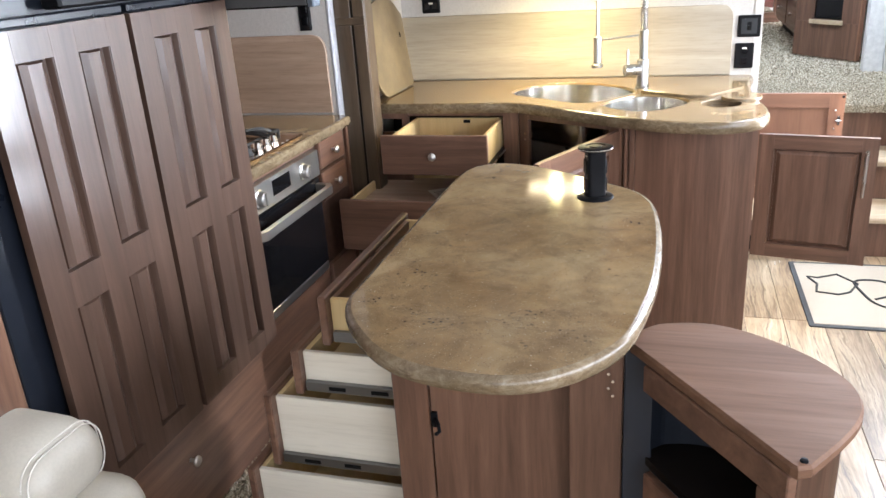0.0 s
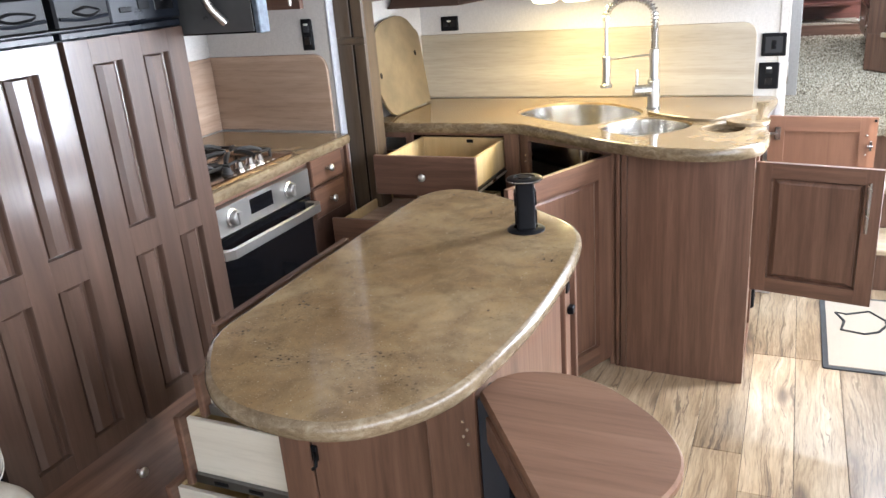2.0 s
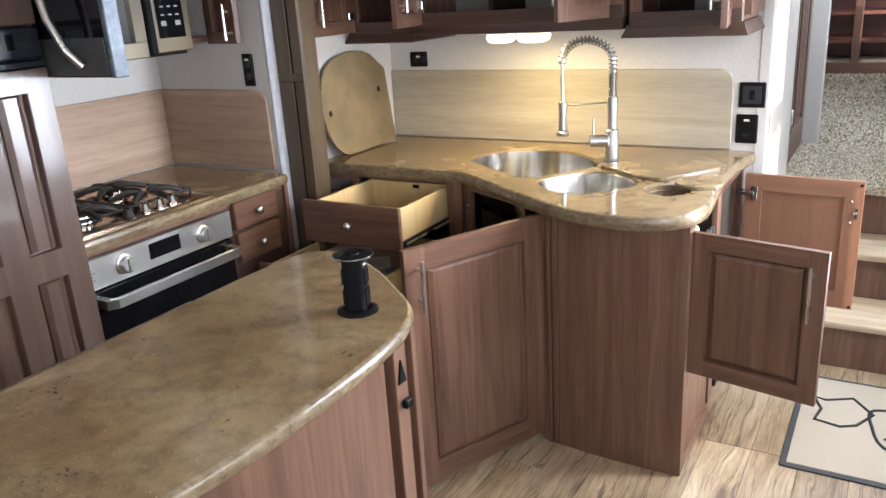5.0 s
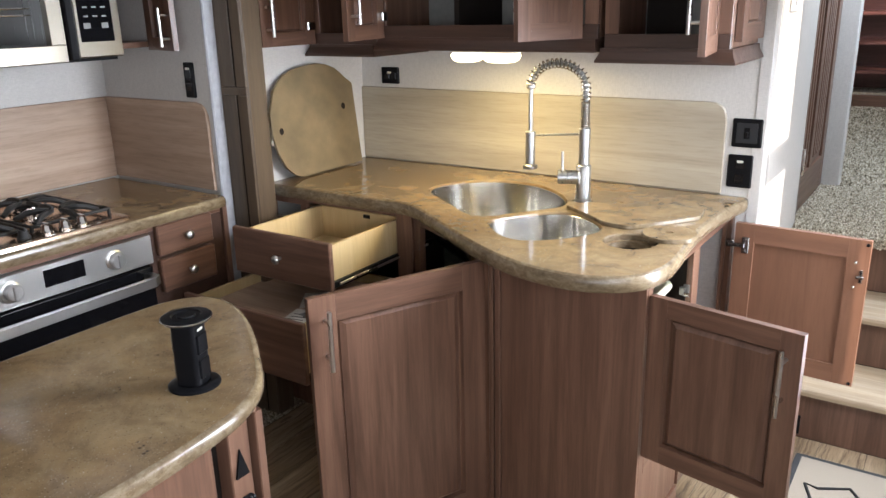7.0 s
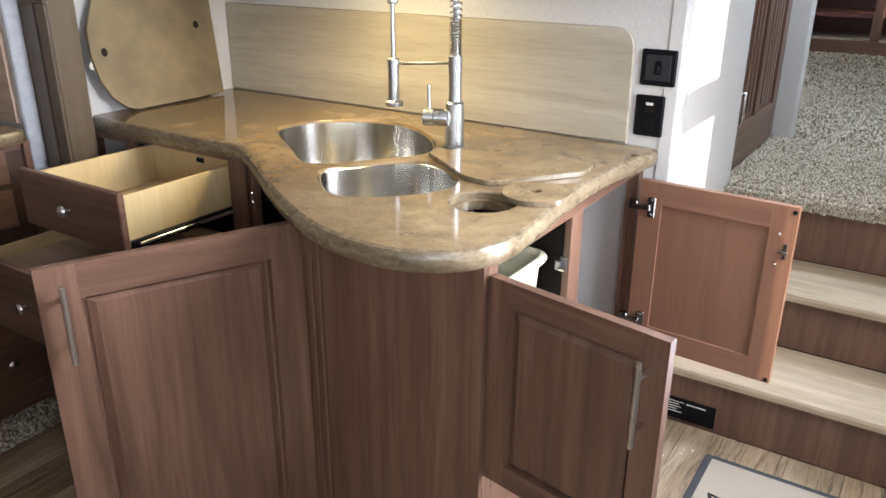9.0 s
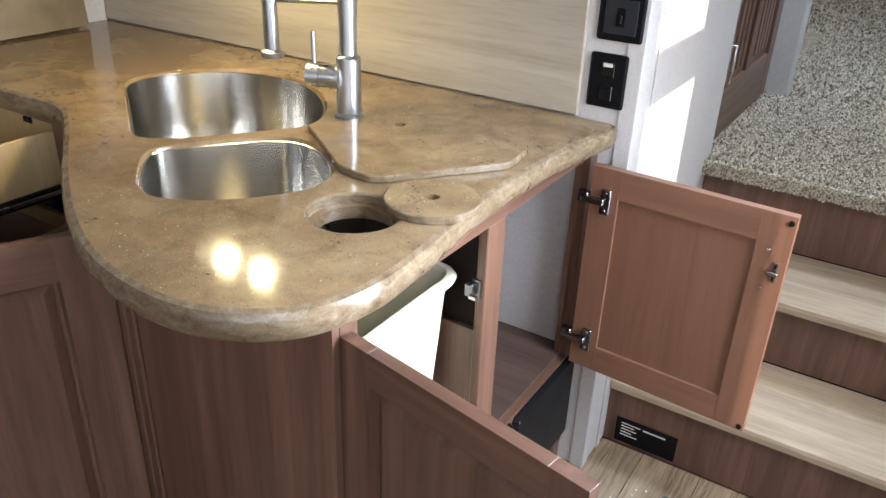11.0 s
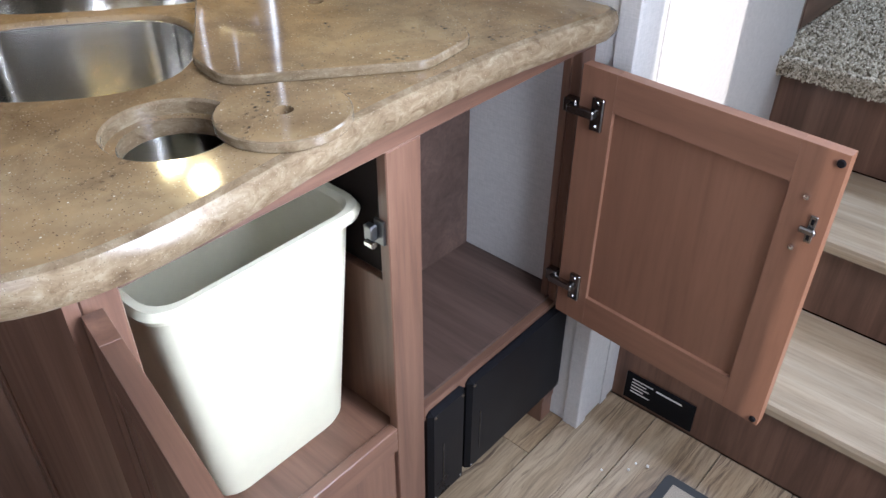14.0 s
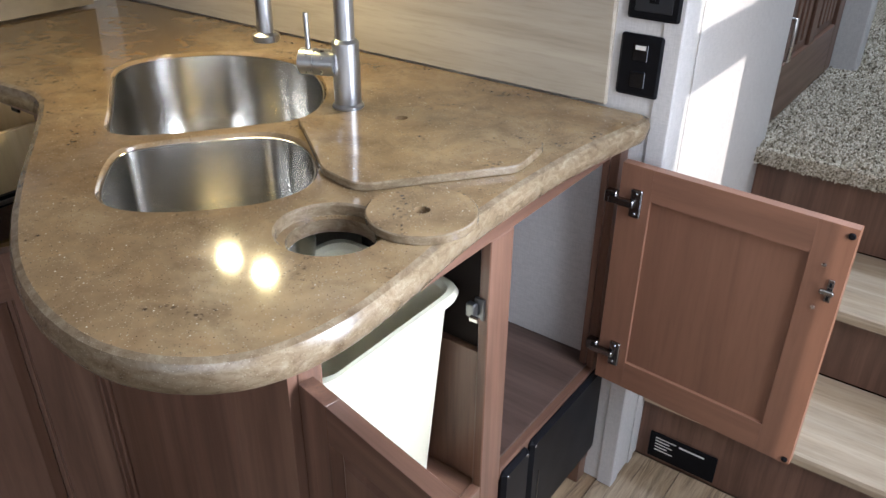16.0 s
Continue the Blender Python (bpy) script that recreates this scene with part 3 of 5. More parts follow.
upper = setting("upper_floor", box(-2.0, 2.2, 4.56, 10.0, 0.5, 0.632, 0), CARPET, "shag carpet of the upper landing", "floor")

# ---- island ----
island = thing("kitchen_island", "walnut island with oval speckled solid-surface top and open drawers", "kitchen island")
ISLAND_TOP = curve_loop([(-0.588, 1.35), (-0.578, 1.215), (-0.5, 1.093), (-0.41, 1.022), (-0.3, 0.995), (-0.2, 1.003), (-0.12, 1.053), (-0.055, 1.147), (-0.025, 1.275), (-0.008, 1.45), (-0.008, 1.66), (-0.02, 1.81), (-0.04, 1.905), (-0.085, 1.985), (-0.17, 2.06), (-0.265, 2.135), (-0.365, 2.198), (-0.45, 2.23), (-0.52, 2.225), (-0.57, 2.17), (-0.588, 2.06), (-0.59, 1.7)], 6)
itop = part("countertop", bmesh.new(), COUNTER, island, "speckled tan solid-surface oval top")
stone(slab(ISLAND_TOP, bullnose(0.884, 0.915, 0.013)), itop, [ISLAND_TOP], smooth=50)
body = part("body", bmesh.new(), WALNUT, island)
bm = bmesh.new()
box(-0.52, -0.502, 1.32, 1.35, 0.07, 0.873, 0.001, bm)
box(-0.52, -0.502, 1.89, 1.96, 0.07, 0.873, 0.001, bm)
box(-0.52, -0.085, 1.945, 1.96, 0.0, 0.873, 0.001, bm)
box(-0.3, -0.29, 1.32, 1.94, 0.07, 0.86, 0, bm)
box(-0.5, -0.1, 1.33, 1.94, 0.05, 0.07, 0, bm)
box(-0.53, -0.07, 1.3, 1.95, 0.8735, 0.8835, 0, bm)
part("carcass", bm, WALNUT, body)
end = part("end_panel", box(-0.528, -0.452, 1.288, 1.304, 0.0, 0.873, 0.002), WALNUT, body)
part("end_panel", box(-0.449, -0.165, 1.292, 1.306, 0.0, 0.873, 0.002), WALNUT, body)
part("end_panel", box(-0.162, -0.064, 1.252, 1.304, 0.0, 0.873, 0.002), WALNUT, body)
part("side_panel", box(-0.1, -0.082, 1.306, 1.855, 0.0, 0.873, 0.001), WALNUT, body, "sunlit plain walnut side")
# near-black strip fills the gap in place of its shade
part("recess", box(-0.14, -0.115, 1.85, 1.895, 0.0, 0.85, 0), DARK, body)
part("stile", box(-0.115, -0.079, 1.888, 1.935, 0.0, 0.873, 0.002), WALNUT, body)
part("stile", box(-0.115, -0.068, 1.943, 1.962, 0.0, 0.873, 0.002), WALNUT, body)
part("side_catch", box(-0.078, -0.062, 1.9, 1.925, 0.7, 0.72, 0.003), BLACK, island, "black magnetic catch")
part("bracket", slab([(1.895, 0.76), (1.925, 0.76), (1.908, 0.815)], [(0, -0.0785), (0, -0.075)], m=Matrix(((0, 0, 1, 0), (1, 0, 0, 0), (0, 1, 0, 0), (0, 0, 0, 1)))), BLACK, island, "small black bracket")
# catch on the end
bm = box(-0.448, -0.435, 1.284, 1.292, 0.61, 0.645, 0.001)
tube([(-0.441, 1.288, 0.632), (-0.428, 1.27, 0.628), (-0.424, 1.262, 0.617), (-0.432, 1.26, 0.61)], 0.004, 8, bm)
part("catch", bm, BLACK, island, "black spring catch", 40)
for z in (0.79, 0.775, 0.76, 0.745):
    part("screw", lathe([(0.0035, 0), (0.0028, 0.0018), (0, 0.002)], 10, TO_Y(-0.09 + 0.008 * (int(z * 200) % 2), 1.252, z)), CHROME, island)


def drawer(x_front, z0, z1, depth, box_mat, y0=1.34, y1=1.9, group="open island drawers", h=None):
    """An open drawer sliding towards -x."""
    d = thing("drawer", "open drawer with walnut front and pale plywood box", "drawer", group=group)
    part("front", box(x_front, x_front + 0.019, y0, y1, z0, z1, 0.003), WALNUT_Y, d)
    zb, zt = z0 + 0.018, (z0 + h if h else z1 - 0.012)
    xa, xb = x_front + 0.0195, x_front + depth
    for ya in (y0 + 0.022, y1 - 0.034):
        part("side", box(xa, xb, ya, ya + 0.012, zb, zt, 0.001), box_mat, d, "pale drawer side")
    part("back", box(xb - 0.012, xb, y0 + 0.035, y1 - 0.035, zb, zt, 0.001), box_mat, d)
    part("inner_front", box(xa, xa + 0.012, y0 + 0.035, y1 - 0.035, zb, zt, 0.001), WALNUT_Y if box_mat is BIRCH else BIRCH, d)
    part("bottom", box(xa + 0.012, xb - 0.012, y0 + 0.035, y1 - 0.035, zb + 0.006, zb + 0.011, 0), BIRCH, d)
    for ya in (y0 + 0.009, y1 - 0.021):
        r = part("runner", box(xa + 0.004, xb + 0.02, ya, ya + 0.012, zb - 0.012, zb + 0.012, 0.001), ZINC, d, "zinc drawer runner")
        part("slot", box(xa + 0.06, xa + 0.1, ya - 0.0015, ya + 0.001, zb - 0.005, zb + 0.004, 0), BLACK, r)
        part("slot", box(xa + 0.16, xa + 0.2, ya - 0.0015, ya + 0.001, zb - 0.005, zb + 0.004, 0), BLACK, r)
    knob(d, Matrix.Translation((x_front, (y0 + y1) / 2, (z0 + z1) / 2)) @ pose(0, 0, 0, 0, -90, 0))
    return d


drawer(-0.700, 0.748, 0.862, 0.21, BIRCH)
drawer(-0.782, 0.618, 0.728, 0.28, PALE_PLY)
drawer(-0.868, 0.415, 0.604, 0.36, PALE_PLY)
drawer(-0.945, 0.16, 0.392, 0.43, PALE_PLY)
lt = thing("drawer_latch", "small black latch on the inner drawer front", "latch")
part("plate", box(-0.6805, -0.672, 1.6, 1.635, 0.835, 0.85, 0.001), BLACK, lt)

# power tower
pt = thing("power_tower", "raised black pop-up socket tower in the island top", "socket tower", (-0.178, 1.91, 0.915))
part("flange", lathe([(0.046, 0), (0.046, 0.003), (0.04, 0.007), (0.03, 0.008), (0.03, 0)], 32), BLACK, pt, smooth=40)
part("column", slab(rounded([(-0.023, -0.023), (0.023, -0.023), (0.023, 0.023), (-0.023, 0.023)], 0.01, 5), [(0, 0.004), (0, 0.124)], m=pose(0, 0, 0, 0, 0, 20)), BLACK, pt, smooth=40)
part("cap", lathe([(0.028, 0.122), (0.04, 0.124), (0.044, 0.128), (0.043, 0.131), (0.036, 0.133), (0.026, 0.1335), (0.024, 0.131), (0.016, 0.131), (0.015, 0.134), (0, 0.134)], 32), BLACK, pt, smooth=35)
part("ring", lathe([(0.0435, 0.1275), (0.0445, 0.128), (0.0445, 0.1295), (0.0435, 0.13)], 32), CHROME, pt, "thin chrome ring", 40)
for a in (20, 200):
    m = pose(0, 0, 0, 0, 0, a)
    s = part("socket", box(0.022, 0.0268, -0.015, 0.015, 0.018, 0.054, 0.002, m=m), BLACK, pt)
    part("socket", box(0.022, 0.0268, -0.015, 0.015, 0.064, 0.1, 0.002, m=m), BLACK, pt)
    part("mark", box(0.0232, 0.0236, -0.008, 0.008, 0.106, 0.11, 0, m=m), WHITE_BOX, pt)

# swing-out end shelf
sw = thing("swing_out_shelf", "rounded walnut swing-out shelf unit hinged to the island end", "shelf unit")
DSH = [(0.172, 0.941), (0.181, 0.935)] + curve_open([(0.2, 0.943), (0.255, 1.021), (0.286, 1.082), (0.294, 1.14), (0.28, 1.192), (0.236, 1.256), (0.153, 1.323), (0.077, 1.349), (-0.002, 1.336), (-0.042, 1.3)], 4) + [(-0.053, 1.25)]
part("top", slab(DSH, [(0.02, 0.838), (0.002, 0.838), (0, 0.842), (0, 0.853), (0.004, 0.858)]), SHELFTOP, sw, "reddish walnut D-shaped top")
INN = offset(DSH, 0.022)
bm = bmesh.new()
for z0, z1 in ((0.04, 0.838),):
    lo = [bm.verts.new((x, y, z0)) for x, y in INN]
    hi = [bm.verts.new((x, y, z1)) for x, y in INN]
    for k in range(len(INN)):
        mx, my = (INN[k - 1][0] + INN[k][0]) / 2, (INN[k - 1][1] + INN[k][1]) / 2
        if (mx - 0.062) * 0.807 + (my - 1.09) * 0.59 > 0.026:
            bm.faces.new((lo[k - 1], lo[k], hi[k], hi[k - 1]))
bmesh.ops.solidify(bm, geom=list(bm.faces), thickness=0.006)
part("curved_back", bm, WALNUT, sw, "thin curved back")
# navy lining, near black so that its colour carries the hollow's shade
LINER = plain("navy_hollow_shade", (0.016, 0.02, 0.03), 0.6)
LN = [p for p in offset(DSH, 0.034)]
bm = bmesh.new()
for k in range(len(LN)):
    p, q = LN[k - 1], LN[k]
    if ((p[0] + q[0]) / 2 - 0.062) * 0.807 + ((p[1] + q[1]) / 2 - 1.09) * 0.59 > 0.045:
        bm.faces.new([bm.verts.new((x, y, z)) for x, y, z in ((*p, 0.08), (*q, 0.08), (*q, 0.836), (*p, 0.836))])
bmesh.ops.remove_doubles(bm, verts=bm.verts, dist=0.0005)
bmesh.ops.solidify(bm, geom=list(bm.faces), thickness=0.002)
part("liner", bm, LINER, sw, "navy lining darkened with the hollow's shade")
part("front_rail", box(0.03, 0.365, -0.004, 0.014, 0.787, 0.838, 0.002, m=pose(-0.043, 1.235, 0, 0, 0, -53.5)), WALNUT_X, sw)
part("end_stile", box(0.31, 0.365, -0.005, 0.02, 0.03, 0.787, 0.002, m=pose(-0.043, 1.235, 0, 0, 0, -53.5)), WALNUT, sw)
part("hinge_side", box(-0.062, -0.01, 1.256, 1.32, 0.03, 0.836, 0.002), LINER, sw, "navy lining darkened with the hollow's shade")
part("shelf_lip", box(0.04, 0.31, -0.004, 0.012, 0.565, 0.622, 0.002, m=pose(-0.043, 1.235, 0, 0, 0, -53.5)), WALNUT_X, sw)
# both shelves near-black, with the shade of the hollow in their colour
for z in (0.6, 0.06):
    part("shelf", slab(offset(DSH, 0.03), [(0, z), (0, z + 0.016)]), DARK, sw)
part("bumper", lathe([(0.006, 0), (0.005, 0.003), (0, 0.004)], 10, Matrix.Translation((0.19, 0.952, 0.858))), BLACK, sw)

# ---- refrigerator ----
fr = thing("refrigerator", "built-in refrigerator with glossy walnut raised-panel doors", "refrigerator")
bm = box(-1.9, -1.215, 1.05, 1.965, 0.41, 2.2, 0.003)
part("body", bm, NAVY, fr, "dark navy cabinet")


def fridge_door(y0, y1, z0, z1, rows):
    """A four-panel door facing +x."""
    d = part("door", bmesh.new(), FRIDGE_WOOD, fr)
    w, h = y1 - y0, z1 - z0
    M = Matrix.Translation((-1.2, y0, z0)) @ pose(0, 0, 0, 0, 0, 90)
    st, mid = 0.062, 0.06
    xs = [(0.072, 0.172), (0.242, 0.342)]
    for a, b in ((0, xs[0][0]), (xs[0][1], xs[1][0]), (xs[1][1], w)):
        part("stile", box(a, b, -0.02, 0, 0, h, 0.0003, m=M), FRIDGE_WOOD, d)
    zs = [0] + [v for r in rows for v in r] + [h]
    for a, b in zip(zs[::2], zs[1::2]):
        for xa, xb in xs:
            part("rail", box(xa, xb, -0.02, 0, a, b, 0.0003, m=M), FRIDGE_WOOD, d)
    for a, b in rows:
        for xa, xb in xs:
            part("raised_panel", slab([(xa - 0.001, a - 0.001), (xb + 0.001, a - 0.001), (xb + 0.001, b + 0.001), (xa - 0.001, b + 0.001)], [(0, 0.003), (0, 0.019), (0.003, 0.017), (0.008, 0.004), (0.018, 0.003), (0.019, 0.008), (0.034, 0.0165)], m=M @ UPRIGHT), FRIDGE_WOOD, d)
    return d


fridge_door(1.125, 1.535, 0.41, 1.435, [(0.055, 0.46), (0.54, 0.965)])
fridge_door(1.553, 1.962, 0.41, 1.435, [(0.055, 0.46), (0.54, 0.965)])
for y0, y1 in ((1.125, 1.535), (1.553, 1.962)):
    part("trim_strip", box(-1.215, -1.183, y0, y1, 1.438, 1.456, 0.003), NAVY, fr)
    part("upper_door", box(-1.215, -1.18, y0, y1, 1.545, 2.18, 0.004), FRIDGE_WOOD, fr)
for y0, y1 in ((1.33, 1.515), (1.535, 1.7)):
    hb = part("latch_handle", box(-1.215, -1.165, y0, y1, 1.462, 1.54, 0.006), BLACK, fr, "black moulded door latch")
    part("grip", slab(curve_loop([(y0 + 0.05, 1.5), (y0 + 0.085, 1.512), (y1 - 0.05, 1.508), (y1 - 0.03, 1.5), (y1 - 0.05, 1.49), (y0 + 0.085, 1.487)], 5), [(0, 0), (0, 0.004), (0.006, 0.008)], m=Matrix(((0, 0, 1, -1.166), (1, 0, 0, 0), (0, 1, 0, 0), (0, 0, 0, 1)))), BLACK, hb)
    part("lip", tube([(-1.163, y0 + 0.01, 1.487), (-1.16, (y0 + y1) / 2, 1.481), (-1.163, y1 - 0.01, 1.487)], 0.004, 8), NAVY, hb, smooth=40)
cp = part("control_panel", box(-1.215, -1.17, 1.705, 1.955, 1.462, 1.54, 0.004), NAVY, fr, "dark grey control panel")
part("button", box(-1.171, -1.166, 1.735, 1.775, 1.487, 1.5, 0.002), BLACK, cp)
part("button", box(-1.171, -1.166, 1.80, 1.84, 1.49, 1.52, 0.002), BLACK, cp)
part("display", box(-1.1705, -1.168, 1.86, 1.93, 1.485, 1.525, 0.001), BLACKGLOSS, cp)
fb = thing("base_drawer_unit", "walnut drawer unit under the refrigerator", "cabinet")
part("body", box(-1.9, -1.262, 1.05, 1.985, 0.0, 0.405, 0.002), WALNUT_Y, fb)
part("drawer_front", box(-1.262, -1.245, 1.13, 1.955, 0.09, 0.392, 0.003), WALNUT_Y, fb)
knob(fb, TO_X(-1.245, 1.52, 0.245))
sp = thing("side_panel", "walnut panel beside the refrigerator", "panel")
part("panel", box(-1.9, -1.212, 0.9, 1.045, 0.0, 2.3, 0.003), WALNUT, sp)
sp = thing("side_panel", "walnut stile between refrigerator and cooktop", "panel")
part("panel", box(-1.9, -1.232, 1.967, 1.99, 0.41, 2.2, 0.002), WALNUT, sp)

# ---- cooking side ----
sc = thing("stove_cabinet", "walnut base cabinet holding the oven", "cabinet")
part("base", box(-1.93, -1.312, 1.992, 2.944, 0.03, 0.36, 0.001), WALNUT_Y, sc)
part("rail", box(-1.33, -1.312, 1.992, 2.944, 0.852, 0.876, 0.001), WALNUT_Y, sc)
# face behind the drawer fronts takes the shade-darkened walnut
part("face", box(-1.33, -1.312, 2.625, 2.944, 0.361, 0.851, 0.001), CROWN, sc)
part("side", box(-1.93, -1.3, 2.945, 2.965, 0.03, 0.876, 0.001), WALNUT, sc)
part("rail", box(-1.312, -1.303, 1.995, 2.63, 0.853, 0.874, 0.001), WALNUT_Y, sc)
for z0, z1 in ((0.762, 0.868), (0.63, 0.748), (0.06, 0.37)):
    d = part("drawer_front", box(-1.313, -1.29, 2.655, 2.885, z0, z1, 0.004), WALNUT_Y, sc)
    knob(d, TO_X(-1.29, 2.768, (z0 + z1) / 2))
ct = thing("stove_countertop", "speckled tan solid-surface counter round the cooktop", "countertop")
ST = rounded([(-1.948, 1.992), (-1.265, 1.992), (-1.265, 2.95), (-1.948, 2.95)], [0, 0, 0.03, 0], 6)
stone(slab(ST, bullnose(0.877, 0.915, 0.012)), ct, [ST])

oven = thing("oven", "stainless built-in oven with black glass door", "oven")
part("control_panel", box(-1.33, -1.283, 1.995, 2.622, 0.752, 0.85, 0.002), STEEL_Y, oven, "brushed steel control panel")
part("display", box(-1.284, -1.2815, 2.25, 2.38, 0.782, 0.835, 0.001), BLACKGLOSS, oven)
for y in (2.15, 2.483):
    k = part("knob", lathe([(0.032, 0), (0.032, 0.006), (0.026, 0.009), (0.025, 0.026), (0.022, 0.029), (0, 0.029)], 28, TO_X(-1.283, y, 0.803)), STEEL_Y, oven, "steel oven knob", 40)
    part("grip", box(-1.256, -1.247, y - 0.006, y + 0.006, 0.782, 0.824, 0.002), STEEL_Y, k)
for k, w_ in enumerate((0.026, 0.018, 0.022)):
    part("print", box(-1.2832, -1.2824, 2.018, 2.018 + w_, 0.806 - k * 0.011, 0.809 - k * 0.011, 0), GREYBOARD, oven)
part("door", box(-1.33, -1.288, 1.997, 2.62, 0.4, 0.742, 0.003), BLACKGLOSS, oven, "black glass oven door")
part("lower_panel", box(-1.33, -1.29, 1.997, 2.62, 0.365, 0.398, 0.002), STEEL_Y, oven)
bm = slab([(2.03, 0), (2.03, 0.052), (2.06, 0.072), (2.575, 0.072), (2.605, 0.052), (2.605, 0), (2.58, 0), (2.58, 0.042), (2.565, 0.052), (2.07, 0.052), (2.055, 0.042), (2.055, 0)], [(0, 0), (0, 0.03)], m=Matrix(((0, 1, 0, -1.288), (1, 0, 0, 0), (0, 0, 1, 0.695), (0, 0, 0, 1))))
part("handle", bm, STEEL_Y, oven, "wide brushed steel bar handle")

ck = thing("cooktop", "stainless gas cooktop with black cast-iron grates", "cooktop", (-1.575, 2.295, 0.915))
part("tray", slab(rounded([(-0.235, -0.285), (0.27, -0.285), (0.27, 0.285), (-0.235, 0.285)], 0.02, 4), [(0, 0), (0, 0.006), (0.004, 0.009), (0.02, 0.005)]), TRAYSTEEL, ck, "polished steel tray")
for bx_, by_, r in ((-0.1, -0.15, 0.04), (-0.1, 0.15, 0.045), (0.09, -0.13, 0.045)):
    b = part("burner", lathe([(r + 0.012, 0.006), (r + 0.01, 0.016), (r, 0.02), (r, 0.026)], 24, Matrix.Translation((bx_, by_, 0))), CHROME, ck, smooth=40)
    part("cap", lathe([(r - 0.004, 0.026), (r - 0.004, 0.032), (r - 0.01, 0.035), (0, 0.035)], 24, Matrix.Translation((bx_, by_, 0))), IRON, b, smooth=40)
for cy in (-0.14, 0.14):
    bm = bmesh.new()
    z = 0.036
    tube([(-0.21, cy - 0.13, z - 0.014), (0.17, cy - 0.13, z - 0.014), (0.17, cy + 0.13, z - 0.014), (-0.21, cy + 0.13, z - 0.014)], 0.006, 8, bm, True)
    for sx in (-0.1, 0.09):
        for ang in range(0, 360, 60):
            a = radians(ang)
            p = [(sx + math.cos(a) * q, cy + math.sin(a) * q, z + dz) for q, dz in ((0.022, 0.004), (0.05, 0.006), (0.085, 0.002), (0.122, -0.014))]
            tube(p, 0.0075, 6, bm, radii=[0.006, 0.0095, 0.0105, 0.008])
    for px in (-0.21, 0.17):
        for py in (-0.13, 0.13):
            tube([(px, cy + py, z - 0.012), (px, cy + py, 0.006)], 0.006, 6, bm)
    part("grate", bm, IRON, ck, "black cast-iron grate", 50)
for i, y in enumerate((0.02, 0.09, 0.15, 0.205)):
    k = part("knob", lathe([(0.02, 0.006), (0.02, 0.012), (0.016, 0.016), (0.014, 0.03), (0.011, 0.033), (0, 0.033)], 20, Matrix.Translation((0.215, y - 0.06, 0))), CHROME if i else IRON, ck, smooth=40)
    part("grip", box(0.2, 0.23, y - 0.064, y - 0.056, 0.03, 0.04, 0.002), CHROME if i else IRON, k)

for y in (-0.045, 0.03, 0.09, 0.145, 0.18):
    part("print", box(0.248, 0.253, y - 0.006, y + 0.006, 0.0052, 0.0066, 0), WHITE_BOX, ck)

# microwave with its door swung open
mw = thing("microwave", "stainless over-range microwave with its door swung open", "microwave")
bm = bmesh.new()
box(-1.94, -1.52, 2.0, 2.76, 1.402, 1.45, 0.002, bm)
box(-1.94, -1.52, 2.0, 2.76, 1.83, 1.845, 0.002, bm)
box(-1.94, -1.52, 2.57, 2.76, 1.45, 1.83, 0, bm)
box(-1.94, -1.52, 2.0, 2.02, 1.45, 1.83, 0, bm)
box(-1.94, -1.9, 2.02, 2.57, 1.45, 1.83, 0, bm)
part("body", bm, BLACK, mw)
bm = bmesh.new()
for y0, y1, z0, z1 in ((2.0, 2.575, 1.404, 1.458), (2.0, 2.575, 1.8, 1.843), (2.0, 2.06, 1.458, 1.8), (2.525, 2.575, 1.458, 1.8)):
    box(-1.535, -1.505, y0, y1, z0, z1, 0.002, bm)
part("face_frame", bm, MICROSTEEL, mw)
part("vent_edge", box(-1.52, -1.49, 2.578, 2.605, 1.408, 1.84, 0.003), BLACK, mw)
cp = part("control_panel", box(-1.52, -1.495, 2.607, 2.77, 1.413, 1.843, 0.004), MICROSTEEL, mw)
part("keypad", box(-1.4955, -1.492, 2.62, 2.74, 1.463, 1.835, 0.003), BLACKGLOSS, cp, "black keypad")
for i in range(3):
    for j in range(6):
        part("key", box(-1.4925, -1.491, 2.638 + i * 0.032, 2.654 + i * 0.032, 1.54 + j * 0.028, 1.545 + j * 0.028, 0), GREYBOARD, cp)
for i in (0, 2):
    part("key", box(-1.4925, -1.491, 2.634 + i * 0.032, 2.658 + i * 0.032, 1.505, 1.522, 0.001), GREYBOARD, cp)
part("cavity", box(-1.9, -1.895, 2.02, 2.57, 1.45, 1.83, 0), plain("grey_cavity", (0.45, 0.45, 0.45), 0.35), mw)
for args in ((-1.894, -1.53, 2.03, 2.56, 1.452, 1.456), (-1.894, -1.53, 2.03, 2.56, 1.822, 1.826), (-1.894, -1.53, 2.03, 2.034, 1.456, 1.822), (-1.894, -1.53, 2.556, 2.56, 1.456, 1.822)):
    part("liner", box(*args, 0), STEEL, mw, "shiny cavity liner")
part("turntable", lathe([(0.0, 0.0), (0.15, 0.0), (0.158, 0.008), (0.152, 0.01), (0.146, 0.004), (0, 0.004)], 32, Matrix.Translation((-1.71, 2.3, 1.462))), CHROME, mw, smooth=40)
for z in (1.55, 1.57):
    part("rack", tube([(-1.86, 2.08, z), (-1.56, 2.08, z), (-1.56, 2.5, z), (-1.86, 2.5, z)], 0.003, 6, closed=True), CHROME, mw)
DM = Matrix.Translation((-1.5, 2.0, 1.405)) @ pose(0, 0, 0, 0, 0, 0)
